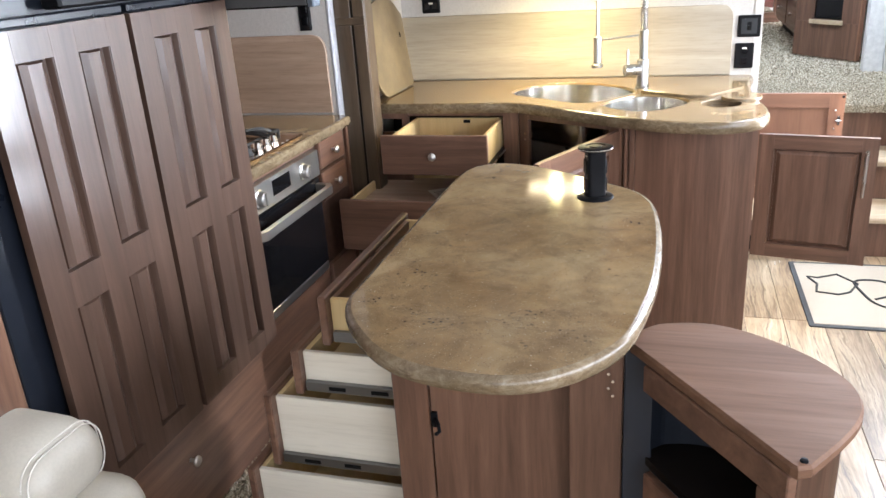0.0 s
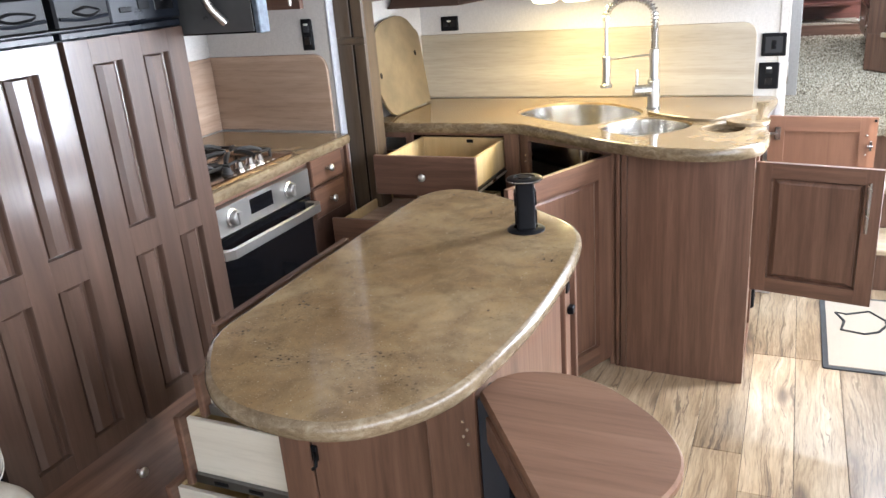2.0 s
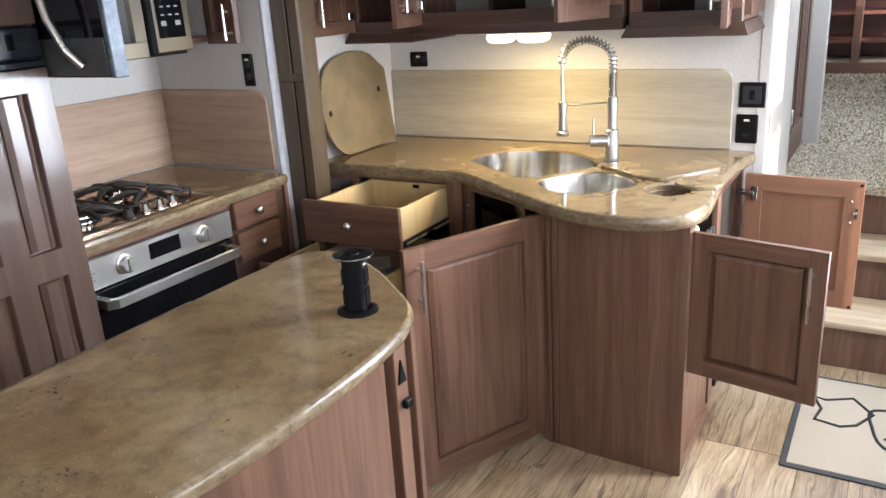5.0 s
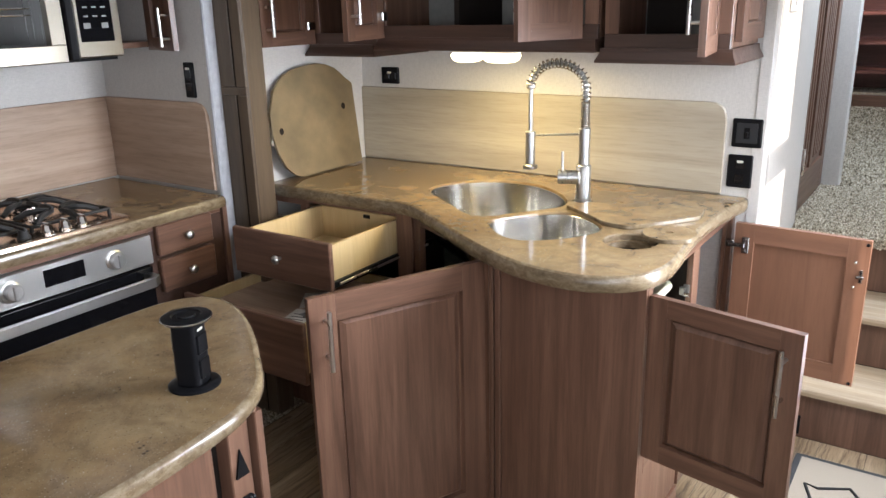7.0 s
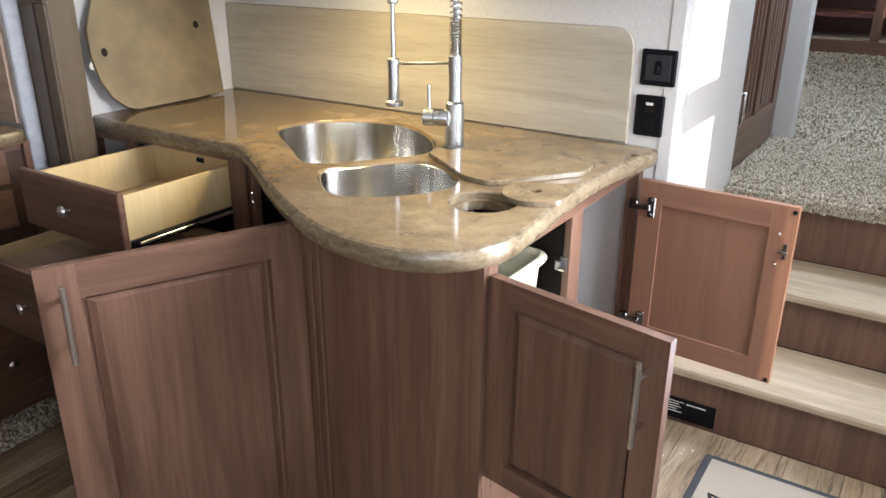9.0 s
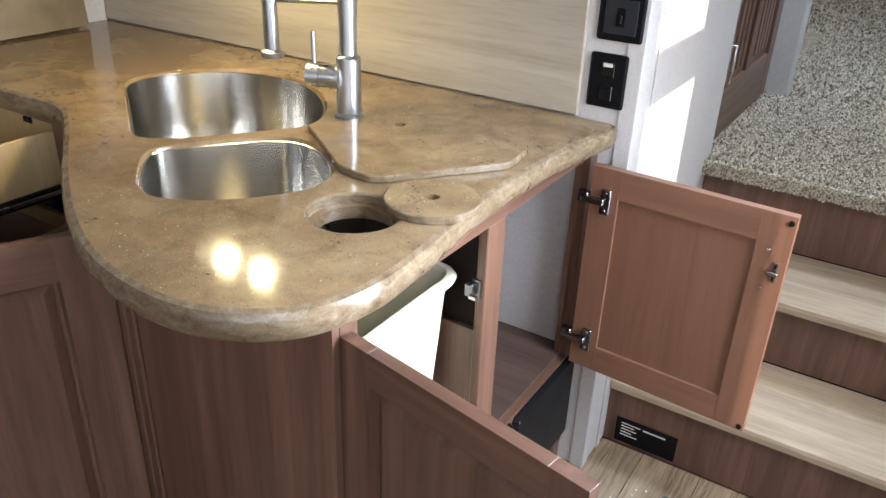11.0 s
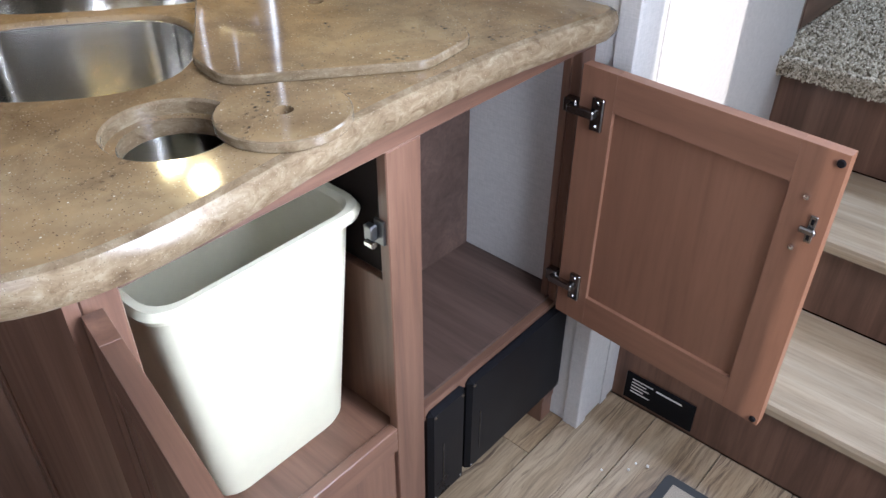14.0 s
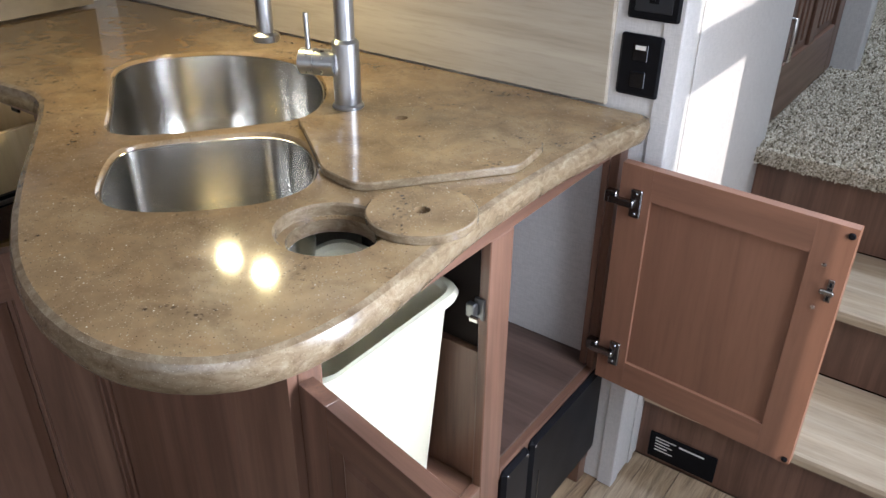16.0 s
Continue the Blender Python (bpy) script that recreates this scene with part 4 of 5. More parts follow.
md = part("door", box(0, 0.57, -0.021, 0.021, 0.0, 0.41, 0.004, m=DM), BLACKGLOSS, mw, "black glass door swung open")
part("edge", box(0.555, 0.574, -0.022, 0.022, -0.001, 0.411, 0.003, m=DM), plain("grey_steel_edge", (0.1, 0.12, 0.145), 0.5, 0.3, var=0.4, scale=60), md)
part("lower_band", box(0.02, 0.553, -0.0235, -0.0215, 0.005, 0.1, 0.001, m=DM), plain("dark_band", (0.05, 0.05, 0.05), 0.3), md)
part("handle", tube([DM @ Vector((0.47, -0.035, 0.03)), DM @ Vector((0.45, -0.06, 0.07)), DM @ Vector((0.42, -0.075, 0.15)), DM @ Vector((0.4, -0.078, 0.25)), DM @ Vector((0.41, -0.06, 0.36)), DM @ Vector((0.42, -0.035, 0.39))], 0.011, 12), NICKEL, md, "curved silver handle", 50)
uc = thing("upper_cabinet", "open walnut upper cabinet beside the microwave", "cabinet", group="upper cabinets")
part("body", box(-1.93, -1.63, 2.765, 2.8, 1.44, 1.95, 0.002), WALNUT, uc)
part("bottom", box(-1.93, -1.6, 2.765, 2.98, 1.43, 1.45, 0.002), WALNUT_Y, uc)
# near-black board paints the shade at the cabinet's back
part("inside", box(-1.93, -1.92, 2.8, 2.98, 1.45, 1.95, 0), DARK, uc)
M = Matrix.Translation((-1.6, 2.965, 1.42)) @ pose(0, 0, 0, 0, 0, -12)
d = panel_door("door", 0.2, 0.5, uc, WALNUT, stile=0.045, label="open cabinet door")
d.matrix_basis = M
bar_handle(d, 0.18, 0.08, 0.13)

# ---- sink side ----
SC = thing("sink_countertop", "speckled tan solid-surface counter with curved sink peninsula", "countertop")
TOP = [(-1.30, 3.783), (-1.30, 3.18), (-1.27, 3.156)] + curve_open([(-1.05, 3.152), (-0.8, 3.15), (-0.68, 3.158), (-0.615, 3.148), (-0.555, 3.118), (-0.43, 3.035), (-0.3, 2.945), (-0.17, 2.865), (-0.06, 2.81), (0.04, 2.78), (0.14, 2.771), (0.22, 2.788), (0.285, 2.83), (0.324, 2.89), (0.34, 2.975), (0.334, 3.09), (0.318, 3.22), (0.312, 3.36), (0.316, 3.52), (0.332, 3.66), (0.345, 3.74)], 3) + [(0.34, 3.77), (0.32, 3.783)]
BOWL1 = curve_loop([(-0.655, 3.345), (-0.685, 3.41), (-0.66, 3.50), (-0.585, 3.585), (-0.48, 3.625), (-0.37, 3.615), (-0.26, 3.55), (-0.18, 3.46), (-0.155, 3.375), (-0.2, 3.295), (-0.275, 3.19), (-0.325, 3.145), (-0.375, 3.145), (-0.46, 3.205), (-0.56, 3.275)], 5)
BOWL2 = curve_loop([(-0.262, 3.085), (-0.262, 3.135), (-0.215, 3.21), (-0.16, 3.28), (-0.105, 3.305), (-0.04, 3.29), (0.03, 3.235), (0.062, 3.175), (0.05, 3.11), (0.0, 3.04), (-0.06, 2.99), (-0.12, 2.975), (-0.18, 3.005)], 5)
CAN = [(0.178 + 0.072 * math.cos(a), 3.11 + 0.072 * math.sin(a)) for a in (2 * math.pi * k / 40 for k in range(40))]
hole = [(0.0, 0.877), (0.0, 0.91), (-0.004, 0.915)]
canhole = [(0.012, 0.877), (0.012, 0.897), (0.0, 0.897), (0.0, 0.912), (-0.003, 0.915)]
stone(slab(TOP, bullnose(0.873, 0.915, 0.014), [(BOWL1, hole), (BOWL2, hole), (CAN, canhole)]), SC, [TOP, CAN])

sk = thing("kitchen_sink", "undermount stainless double-bowl sink", "sink")
for loop, depth, cx, cy in ((BOWL1, 0.2, -0.42, 3.38), (BOWL2, 0.18, -0.1, 3.14)):
    z = 0.908
    rim = [(0.0012, z), (0.0035, z - 0.001), (0.0045, z - 0.02), (0.006, z - depth * 0.55), (0.014, z - depth * 0.86), (0.03, z - depth * 0.96), (0.06, z - depth), (0.085, z - depth - 0.002)]
    b = bmesh.new()
    rings = [[b.verts.new((x, y, zz)) for x, y in offset(loop, dd)] for dd, zz in rim]
    for a, c in zip(rings, rings[1:]):
        for k in range(len(a)):
            b.faces.new((a[k - 1], a[k], c[k], c[k - 1]))
    b.faces.new(rings[-1])
    bo = part("bowl", b, SINKSTEEL, sk, "brushed stainless bowl", 60)
    part("drain", lathe([(0.042, 0.003), (0.038, 0.004), (0.034, 0.0), (0.01, -0.001), (0, 0.001)], 28, Matrix.Translation((cx, cy, z - depth))), CHROME, bo, smooth=40)

fc = thing("faucet", "stainless spring pull-down faucet with side lever", "faucet", (-0.127, 3.478, 0.915))
part("base", lathe([(0.029, 0), (0.029, 0.004), (0.0245, 0.008), (0.0245, 0.118), (0.021, 0.122), (0.0175, 0.124), (0.0175, 0.2), (0.019, 0.2), (0.019, 0.24), (0.017, 0.242), (0, 0.242)], 28), STEEL, fc, "brushed steel column", 40)
part("lever_hub", lathe([(0.0235, 0), (0.0235, 0.035), (0.0215, 0.036), (0.0215, 0.038), (0.0235, 0.039), (0.0235, 0.066), (0.021, 0.068), (0, 0.068)], 24, Matrix.Translation((-0.012, -0.012, 0.08)) @ pose(0, 0, 0, 0, -90, 22)), STEEL, fc, smooth=40)
part("lever", tube([(-0.062, -0.03, 0.085), (-0.063, -0.031, 0.165)], 0.0045, 10), STEEL, fc, smooth=40)
path = [(0, 0, 0.24 + 0.01 * k) for k in range(14)]
R = 0.096
path += [(-R + R * math.cos(a), -0.004 * a, 0.375 + R * 0.75 * math.sin(a)) for a in (math.pi * k / 22 for k in range(1, 23))]
part("hose", tube(path, 0.008, 10), GREYBOARD, fc, smooth=50)
# coiled spring round the hose
L = [Vector(p) for p in path]
cum = [0.0]
for a, b in zip(L, L[1:]):
    cum.append(cum[-1] + (b - a).length)
spring, s, turn = [], 0.0, 0.0
while s < cum[-1]:
    i = next(k for k in range(len(cum) - 1) if cum[k + 1] >= s)
    f = (s - cum[i]) / (cum[i + 1] - cum[i])
    p = L[i].lerp(L[i + 1], f)
    d = (L[i + 1] - L[i]).normalized()
    u = Vector((0, 1, 0))
    v = d.cross(u).normalized()
    spring.append(p + (u * math.cos(turn) + v * math.sin(turn)) * 0.0155)
    pitch = 0.0062 if s < 0.085 else 0.0145
    turn += 2 * math.pi / 10
    s += pitch / 10
part("spring", tube(spring, 0.0023, 5), CHROME, fc, "open steel coil", 60)
ex, ez = -2 * R, 0.375
part("spray_pipe", tube([(ex, -0.012, ez + 0.005), (ex, -0.012, 0.215)], 0.0068, 12), STEEL, fc, smooth=40)
part("collar", lathe([(0.013, 0), (0.0165, 0.004), (0.0165, 0.016), (0.011, 0.02), (0.009, 0.02)], 20, Matrix.Translation((ex, -0.012, ez - 0.012))), STEEL, fc, smooth=40)
part("spray_head", lathe([(0.024, 0.088), (0.025, 0.092), (0.025, 0.1), (0.016, 0.105), (0.0155, 0.2), (0.0175, 0.201), (0.0175, 0.215), (0.01, 0.219), (0, 0.219)], 24, Matrix.Translation((ex, -0.012, 0.004))), STEEL, fc, "brushed steel spray head", 40)
part("support_arm", tube([(0, 0, 0.222), (ex, -0.012, 0.207)], 0.004, 10), STEEL, fc, smooth=40)

# loose covers of the same stone
lid = thing("sink_cover", "solid-surface sink cover lying on the counter", "sink cover")
LID = rounded([(-0.13, 3.353), (-0.045, 3.294), (0.055, 3.222), (0.135, 3.208), (0.2, 3.297), (0.283, 3.41), (0.27, 3.51), (0.085, 3.624), (0.015, 3.555)], [0.008, 0.05, 0.06, 0.05, 0.05, 0.045, 0.045, 0.006, 0.02], 7)
FH = [(0.012 + 0.011 * math.cos(a), 3.462 + 0.011 * math.sin(a)) for a in (2 * math.pi * k / 20 for k in range(20))]
stone(slab(LID, [(0.001, 0.9155), (0, 0.917), (0, 0.926), (0.002, 0.928)], [(FH, [(0, 0.9155), (0, 0.928)])]), lid, [LID], smooth=30)
FAUX = [(0.257 + 0.0115 * math.cos(a), 3.203 + 0.0115 * math.sin(a)) for a in (2 * math.pi * k / 20 for k in range(20))]
DISC = [(0.257 + 0.076 * math.cos(a), 3.203 + 0.076 * math.sin(a)) for a in (2 * math.pi * k / 48 for k in range(48))]
dk = thing("bin_chute_cover", "round solid-surface cover beside the chute hole", "cover")
stone(slab(DISC, [(0.001, 0.9155), (0, 0.917), (0, 0.9265), (0.002, 0.928)], [(FAUX, [(0, 0.9155), (0, 0.928)])]), dk, [DISC], smooth=30)
sc2 = thing("sink_cover", "solid-surface sink cover leaning upright in the counter corner", "sink cover")
LEAN_M = Matrix.Translation((-1.236, 0, 0.917)) @ pose(0, 0, 0, 0, -7.2, 0) @ Matrix(((0, 0, 1, 0), (1, 0, 0, 0), (0, 1, 0, 0), (0, 0, 0, 1)))
LO = [(3.66, 0.004), (3.666, 0.325)] + [(3.66, 0.336), (3.645, 0.347), (3.625, 0.36), (3.6, 0.382), (3.57, 0.402), (3.52, 0.42), (3.46, 0.427), (3.37, 0.42), (3.32, 0.41), (3.28, 0.395), (3.243, 0.37), (3.215, 0.34), (3.18, 0.26), (3.176, 0.18), (3.19, 0.11), (3.22, 0.05), (3.26, 0.015), (3.3, 0.002)]
part("board", slab(LO, [(0.001, 0), (0, 0.001), (0, 0.011), (0.001, 0.012)]), UNDERSIDE, sc2, smooth=30)
# no holes cut: dark discs on the face paint their shade
for yy, zz in ((3.222, 0.19), (3.59, 0.245)):
    part("finger_hole", slab([(yy + 0.011 * math.cos(a), zz + 0.013 * math.sin(a)) for a in (2 * math.pi * k / 16 for k in range(16))], [(0, 0.012), (0, 0.0126)], m=LEAN_M), DARK, sc2)
sc2.children[0].matrix_basis = LEAN_M
part("bumper", lathe([(0.012, 0), (0.012, 0.006), (0.008, 0.009), (0, 0.01)], 14, Matrix.Translation((-1.254, 3.182, 1.07)) @ pose(0, 0, 0, 0, -90, 0)), WHITE_BOX, sc2, "white rubber bumper", 40)

# base cabinet under the sink
cb = thing("sink_cabinet", "walnut sink base cabinet with open doors", "cabinet")
carc = part("carcass", bmesh.new(), WALNUT, cb)
bm = box(-1.296, -1.27, 3.17, 3.19, 0.0, 0.873, 0.001)
box(-1.13, -1.1, 3.17, 3.19, 0.0, 0.873, 0.001, bm)
box(-1.27, -1.13, 3.172, 3.19, 0.0, 0.79, 0.001, bm)
box(-1.27, -1.13, 3.172, 3.19, 0.848, 0.873, 0.001, bm)
box(-0.68, -0.615, 3.17, 3.19, 0.0, 0.873, 0.001, bm)
box(-1.1, -0.68, 3.172, 3.19, 0.86, 0.873, 0.001, bm)
box(-1.1, -0.68, 3.3, 3.32, 0.0, 0.4, 0, bm)
part("left_face", bm, WALNUT, carc)
# near-black board puts in the shade behind the drawers
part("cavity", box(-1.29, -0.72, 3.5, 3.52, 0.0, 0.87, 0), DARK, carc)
# diagonal face from (-0.615, 3.18) to (-0.19, 2.95)
ang = math.degrees(math.atan2(2.95 - 3.18, -0.19 + 0.615))
DG = Matrix.Translation((-0.615, 3.18, 0)) @ pose(0, 0, 0, 0, 0, ang)
wlen = math.hypot(0.425, 0.23)
bm = box(0, 0.05, 0, 0.02, 0.03, 0.873, 0.001, m=DG)
box(wlen - 0.04, wlen, 0, 0.02, 0.03, 0.873, 0.001, bm, DG)
box(0.05, wlen - 0.04, 0, 0.02, 0.845, 0.873, 0.001, bm, DG)
box(0.05, wlen - 0.04, 0, 0.02, 0.03, 0.08, 0.001, bm, DG)
part("diagonal_face", bm, WALNUT, carc)
# the diagonal hollow's shade is put in as near-black boards
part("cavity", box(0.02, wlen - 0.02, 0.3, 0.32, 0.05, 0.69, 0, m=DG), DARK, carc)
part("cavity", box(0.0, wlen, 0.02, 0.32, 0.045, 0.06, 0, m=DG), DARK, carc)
# fluted corner post
for x0, x1, dy in ((-0.192, -0.172, 0.0), (-0.168, -0.152, 0.004), (-0.148, -0.128, 0.0)):
    part("flute", box(x0, x1, 2.932 - dy + (x0 + 0.19) * -0.3, 2.945, 0.0, 0.873, 0.003), WALNUT, carc)
part("post", box(-0.19, -0.13, 2.9455, 2.96, 0.0, 0.873, 0), WALNUT, carc)
bow = [(-0.126, 2.925), (-0.02, 2.913), (0.09, 2.906), (0.2, 2.905), (0.3, 2.909)]
part("front_panel", slab(bow + [(x, y + 0.014) for x, y in reversed(bow)], [(0, 0.0), (0, 0.873)]), WALNUT, carc, "gently bowed walnut panel")
# right face at x = 0.312
F0, F1 = 0.282, 0.3
for nm, y0, y1, z0, z1 in (("stile", 2.924, 2.962, 0, 0.873), ("stile", 3.312, 3.375, 0.06, 0.845), ("stile", 3.745, 3.784, 0.06, 0.845), ("rail", 2.962, 3.784, 0.845, 0.873), ("rail", 2.962, 3.312, 0.3, 0.352), ("rail", 3.375, 3.745, 0.315, 0.345), ("lower_panel", 2.962, 3.312, 0.06, 0.3), ("rail", 2.962, 3.312, 0.005, 0.06)):
    part(nm, box(F0, F1 - (0.008 if nm == "lower_panel" else 0), y0, y1, z0, z1, 0.0015), WALNUT if nm != "rail" else WALNUT_Y, carc)
part("bin_shelf", box(-0.12, F0, 2.93, 3.33, 0.335, 0.345, 0), WALNUT_X, carc)
part("divider", box(0.075, F0, 3.34, 3.352, 0.1, 0.872, 0), WALNUT, carc)
part("divider", box(0.02, F0 - 0.002, 3.325, 3.338, 0.345, 0.627, 0.001), WALNUT, carc)
# added near-black sheet stands for the shaded opening over the low divider
part("divider_lining", box(0.02, F0 - 0.002, 3.3385, 3.3395, 0.6275, 0.872, 0), DARK, carc, "dark sheet painting the shade of the opening above the divider")
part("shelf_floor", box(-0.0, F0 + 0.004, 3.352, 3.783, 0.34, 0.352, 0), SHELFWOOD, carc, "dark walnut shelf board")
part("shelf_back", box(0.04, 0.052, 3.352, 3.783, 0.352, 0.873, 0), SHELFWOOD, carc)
# near-black back colours in the shade behind the bin
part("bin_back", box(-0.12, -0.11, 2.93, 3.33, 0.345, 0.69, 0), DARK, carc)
part("inner_side", box(0.052, F0, 3.776, 3.7825, 0.352, 0.873, 0), WALL, carc, "white wallboard showing inside")
part("inner_dark", box(0.27, 0.283, 3.74, 3.752, 0.352, 0.845, 0), WALNUT, carc)
part("foot", box(0.25, 0.298, 3.745, 3.782, 0.0, 0.06, 0.001), WALNUT, carc)
for y0, y1 in ((3.377, 3.47), (3.478, 3.785)):
    bx = thing("access_cover", "black plastic cover box low on the cabinet", "cover", group="black covers")
    part("cover", box(0.26, 0.312, y0, y1, 0.095, 0.333, 0.008), BLACK, bx)
    part("groove", box(0.3115, 0.3128, y0 + 0.03, y0 + 0.034, 0.14, 0.24, 0), BLACKGLOSS, bx)
    for yy in (y0 + 0.012, y1 - 0.012):
        for zz in (0.108, 0.32):
            part("screw", lathe([(0.0035, 0), (0.003, 0.0014), (0, 0.0018)], 10, TO_X(0.312, yy, zz)), HINGE_STEEL, bx)


def hinge(parent, y, z, xf=0.302, side=-1):
    """A cup hinge on the cabinet's right face with its arm."""
    h = part("hinge", box(xf - 0.012, xf + 0.012, y - 0.012, y + 0.006, z - 0.012, z + 0.012, 0.002), HINGE_STEEL, parent, "steel cup hinge")
    part("arm", box(xf, xf + 0.05, y - 0.022, y - 0.01, z - 0.007, z + 0.007, 0.002), HINGE_STEEL, h)
    part("plate", box(xf + 0.04, xf + 0.062, y - 0.014, y - 0.004, z - 0.028, z + 0.028, 0.002), HINGE_STEEL, h)
    for dz in (-0.02, 0.02):
        part("screw", lathe([(0.004, 0), (0.003, 0.002), (0, 0.0022)], 10, TO_Y(xf + 0.051, y - 0.014, z + dz)), HINGE_STEEL, h)


# door 0: diagonal door, hinged at the post, swung wide
d0 = panel_door("door", 0.54, 0.815, cb, WALNUT, stile=0.075, label="open raised-panel door")
ang0 = math.degrees(math.atan2(2.915 - 2.448, -0.215 + 0.43))
d0.matrix_basis = pose(-0.428, 2.448, 0.036, 0, 0, ang0)
bar_handle(d0, 0.043, 0.70, 0.165)
# door 1: opened square to the right face, outside towards the room
d1 = panel_door("door", 0.38, 0.462, cb, WALNUT, stile=0.051, label="open raised-panel door")
d1.matrix_basis = pose(0.308, 2.94, 0.38, 0, 0, -10.8)
bar_handle(d1, 0.346, 0.345, 0.165)
# door 2: opened square, its bare back towards the room
d2 = panel_door("door", 0.405, 0.488, cb, MAPLE, stile=0.062, raised=False, label="open door showing its bare reddish back")
d2.matrix_basis = pose(0.318, 3.742, 0.35, 0, 0, -3.5)
for x, z in ((0.396, 0.474), (0.396, 0.009)):
    part("bumper", lathe([(0.006, 0), (0.005, 0.003), (0, 0.0035)], 12, TO_Y(x, -0.02, z)), BLACK, d2)
cc = part("catch", box(0.382, 0.392, -0.0225, -0.02, 0.35, 0.392, 0.001), HINGE_STEEL, d2)
part("strike", box(0.373, 0.396, -0.03, -0.0226, 0.365, 0.374, 0.002), HINGE_STEEL, cc)
part("slot", box(0.385, 0.389, -0.0232, -0.0224, 0.354, 0.362, 0), BLACK, cc)
part("slot", box(0.385, 0.389, -0.0232, -0.0224, 0.379, 0.387, 0), BLACK, cc)
for x, z in ((0.369, 0.414), (0.37, 0.334)):
    part("screw", lathe([(0.0045, 0), (0.004, 0.003), (0, 0.004)], 10, TO_Y(x, -0.02, z)), CHROME, d2)
hinge(cb, 3.728, 0.765)
hinge(cb, 3.728, 0.425)
cch = part("catch", box(0.268, 0.284, 3.296, 3.308, 0.712, 0.736, 0.002), ZINC, cb, "steel roller catch")
part("roller", tube([(0.286, 3.285, 0.722), (0.3, 3.285, 0.722)], 0.005, 10), NICKEL, cch)
part("plate", box(0.276, 0.294, 3.308, 3.3135, 0.705, 0.743, 0.001), ZINC, cch)
cch = part("catch", box(0.27, 0.288, 3.375, 3.383, 0.712, 0.73, 0.002), ZINC, cb)


# waste bin
bn = thing("waste_bin", "cream plastic waste bin inside the open cabinet", "waste bin", (0.106, 3.168, 0.346))
def rr(w, l, r):
    return rounded([(-w, -l), (w, -l), (w, l), (-w, l)], r, 6)
b = bmesh.new()
prof = [(0.105, 0.118, 0.0), (0.109, 0.123, 0.012), (0.126, 0.152, 0.36), (0.126, 0.152, 0.376), (0.138, 0.165, 0.378), (0.14, 0.168, 0.386), (0.136, 0.163, 0.395), (0.127, 0.154, 0.395), (0.122, 0.149, 0.386), (0.104, 0.119, 0.015), (0.096, 0.11, 0.006)]
rings = [[b.verts.new((x, y, z)) for x, y in rr(w, l, 0.045)] for w, l, z in prof]
for a, c in zip(rings, rings[1:]):
    for k in range(len(a)):
        b.faces.new((a[k - 1], a[k], c[k], c[k - 1]))
b.faces.new(rings[0])
b.faces.new(rings[-1])
rim_faces = [f for f in b.faces if f.calc_center_median().z > 0.374]
rim = b.copy()
bmesh.ops.delete(rim, geom=[f for f in rim.faces if f.calc_center_median().z <= 0.374], context='FACES')
bmesh.ops.delete(b, geom=rim_faces, context='FACES')
part("tub", b, BIN, bn, smooth=50)
part("rim", rim, BIN, bn, "rolled rim", 50)


# open drawers on the sink side, towards -y
def sink_drawer(x0, x1, yf, z0, z1, depth, label, floor_z=None):
    d = thing("drawer", label, "drawer", group="open sink drawers")
    part("front", box(x0, x1, yf, yf + 0.019, z0, z1, 0.003), WALNUT_X, d)
    za, zt = z0 + 0.015, z1 - 0.016
    for xa in (x0 + 0.02, x1 - 0.034):
        part("side", box(xa, xa + 0.012, yf + 0.02, yf + depth, za, zt, 0.001), BIRCH, d, "pale plywood side")
    part("back", box(x0 + 0.033, x1 - 0.035, yf + depth - 0.012, yf + depth, za, zt, 0.001), BIRCH, d)
    fz = floor_z or za + 0.006
    part("bottom", box(x0 + 0.033, x1 - 0.035, yf + 0.02, yf + depth - 0.013, fz, fz + 0.006, 0), BIRCH if floor_z is None else SPLASH, d)
    part("runner", box(x1 - 0.021, x1 - 0.009, yf + 0.022, yf + depth + 0.15, za - 0.012, za + 0.01, 0.001), BLACK, d, "black drawer runner")
    part("runner", box(x0 + 0.007, x0 + 0.019, yf + 0.022, yf + depth + 0.15, za - 0.012, za + 0.01, 0.001), BLACK, d, "black drawer runner")
    part("runner_rail", box(x1 - 0.0085, x1 - 0.005, yf + 0.05, yf + depth + 0.12, za - 0.006, za + 0.003, 0.001), NICKEL, d, "bright steel runner rail")
    part("runner_clip", box((x0 + x1) / 2 + 0.02, (x0 + x1) / 2 + 0.05, yf + depth - 0.018, yf + depth - 0.0125, zt - 0.022, zt - 0.008, 0.002), BLACK, d, "small dark clip")
    knob(d, TO_Y((x0 + x1) / 2, yf, (z0 + z1) / 2))
    return d


sink_drawer(-1.1, -0.668, 2.81, 0.7, 0.858, 0.42, "open upper drawer with walnut front and birch box")
sink_drawer(-1.255, -0.7, 2.7, 0.415, 0.625, 0.52, "open deep drawer with walnut front and papers inside", 0.565)
for zz in (0.76, 0.785):
    part("screw", lathe([(0.004, 0), (0.0035, 0.002), (0, 0.0025)], 10, DG @ TO_Y(0.034, 0, zz)), CHROME, carc)
rg = thing("metal_ring", "small chrome ring lying in the open drawer", "ring")
part("ring", tube([(-0.83 + 0.026 * math.cos(a), 3.05 + 0.026 * math.sin(a), 0.732) for a in (2 * math.pi * k / 20 for k in range(20))], 0.0035, 6, closed=True), CHROME, rg, smooth=60)
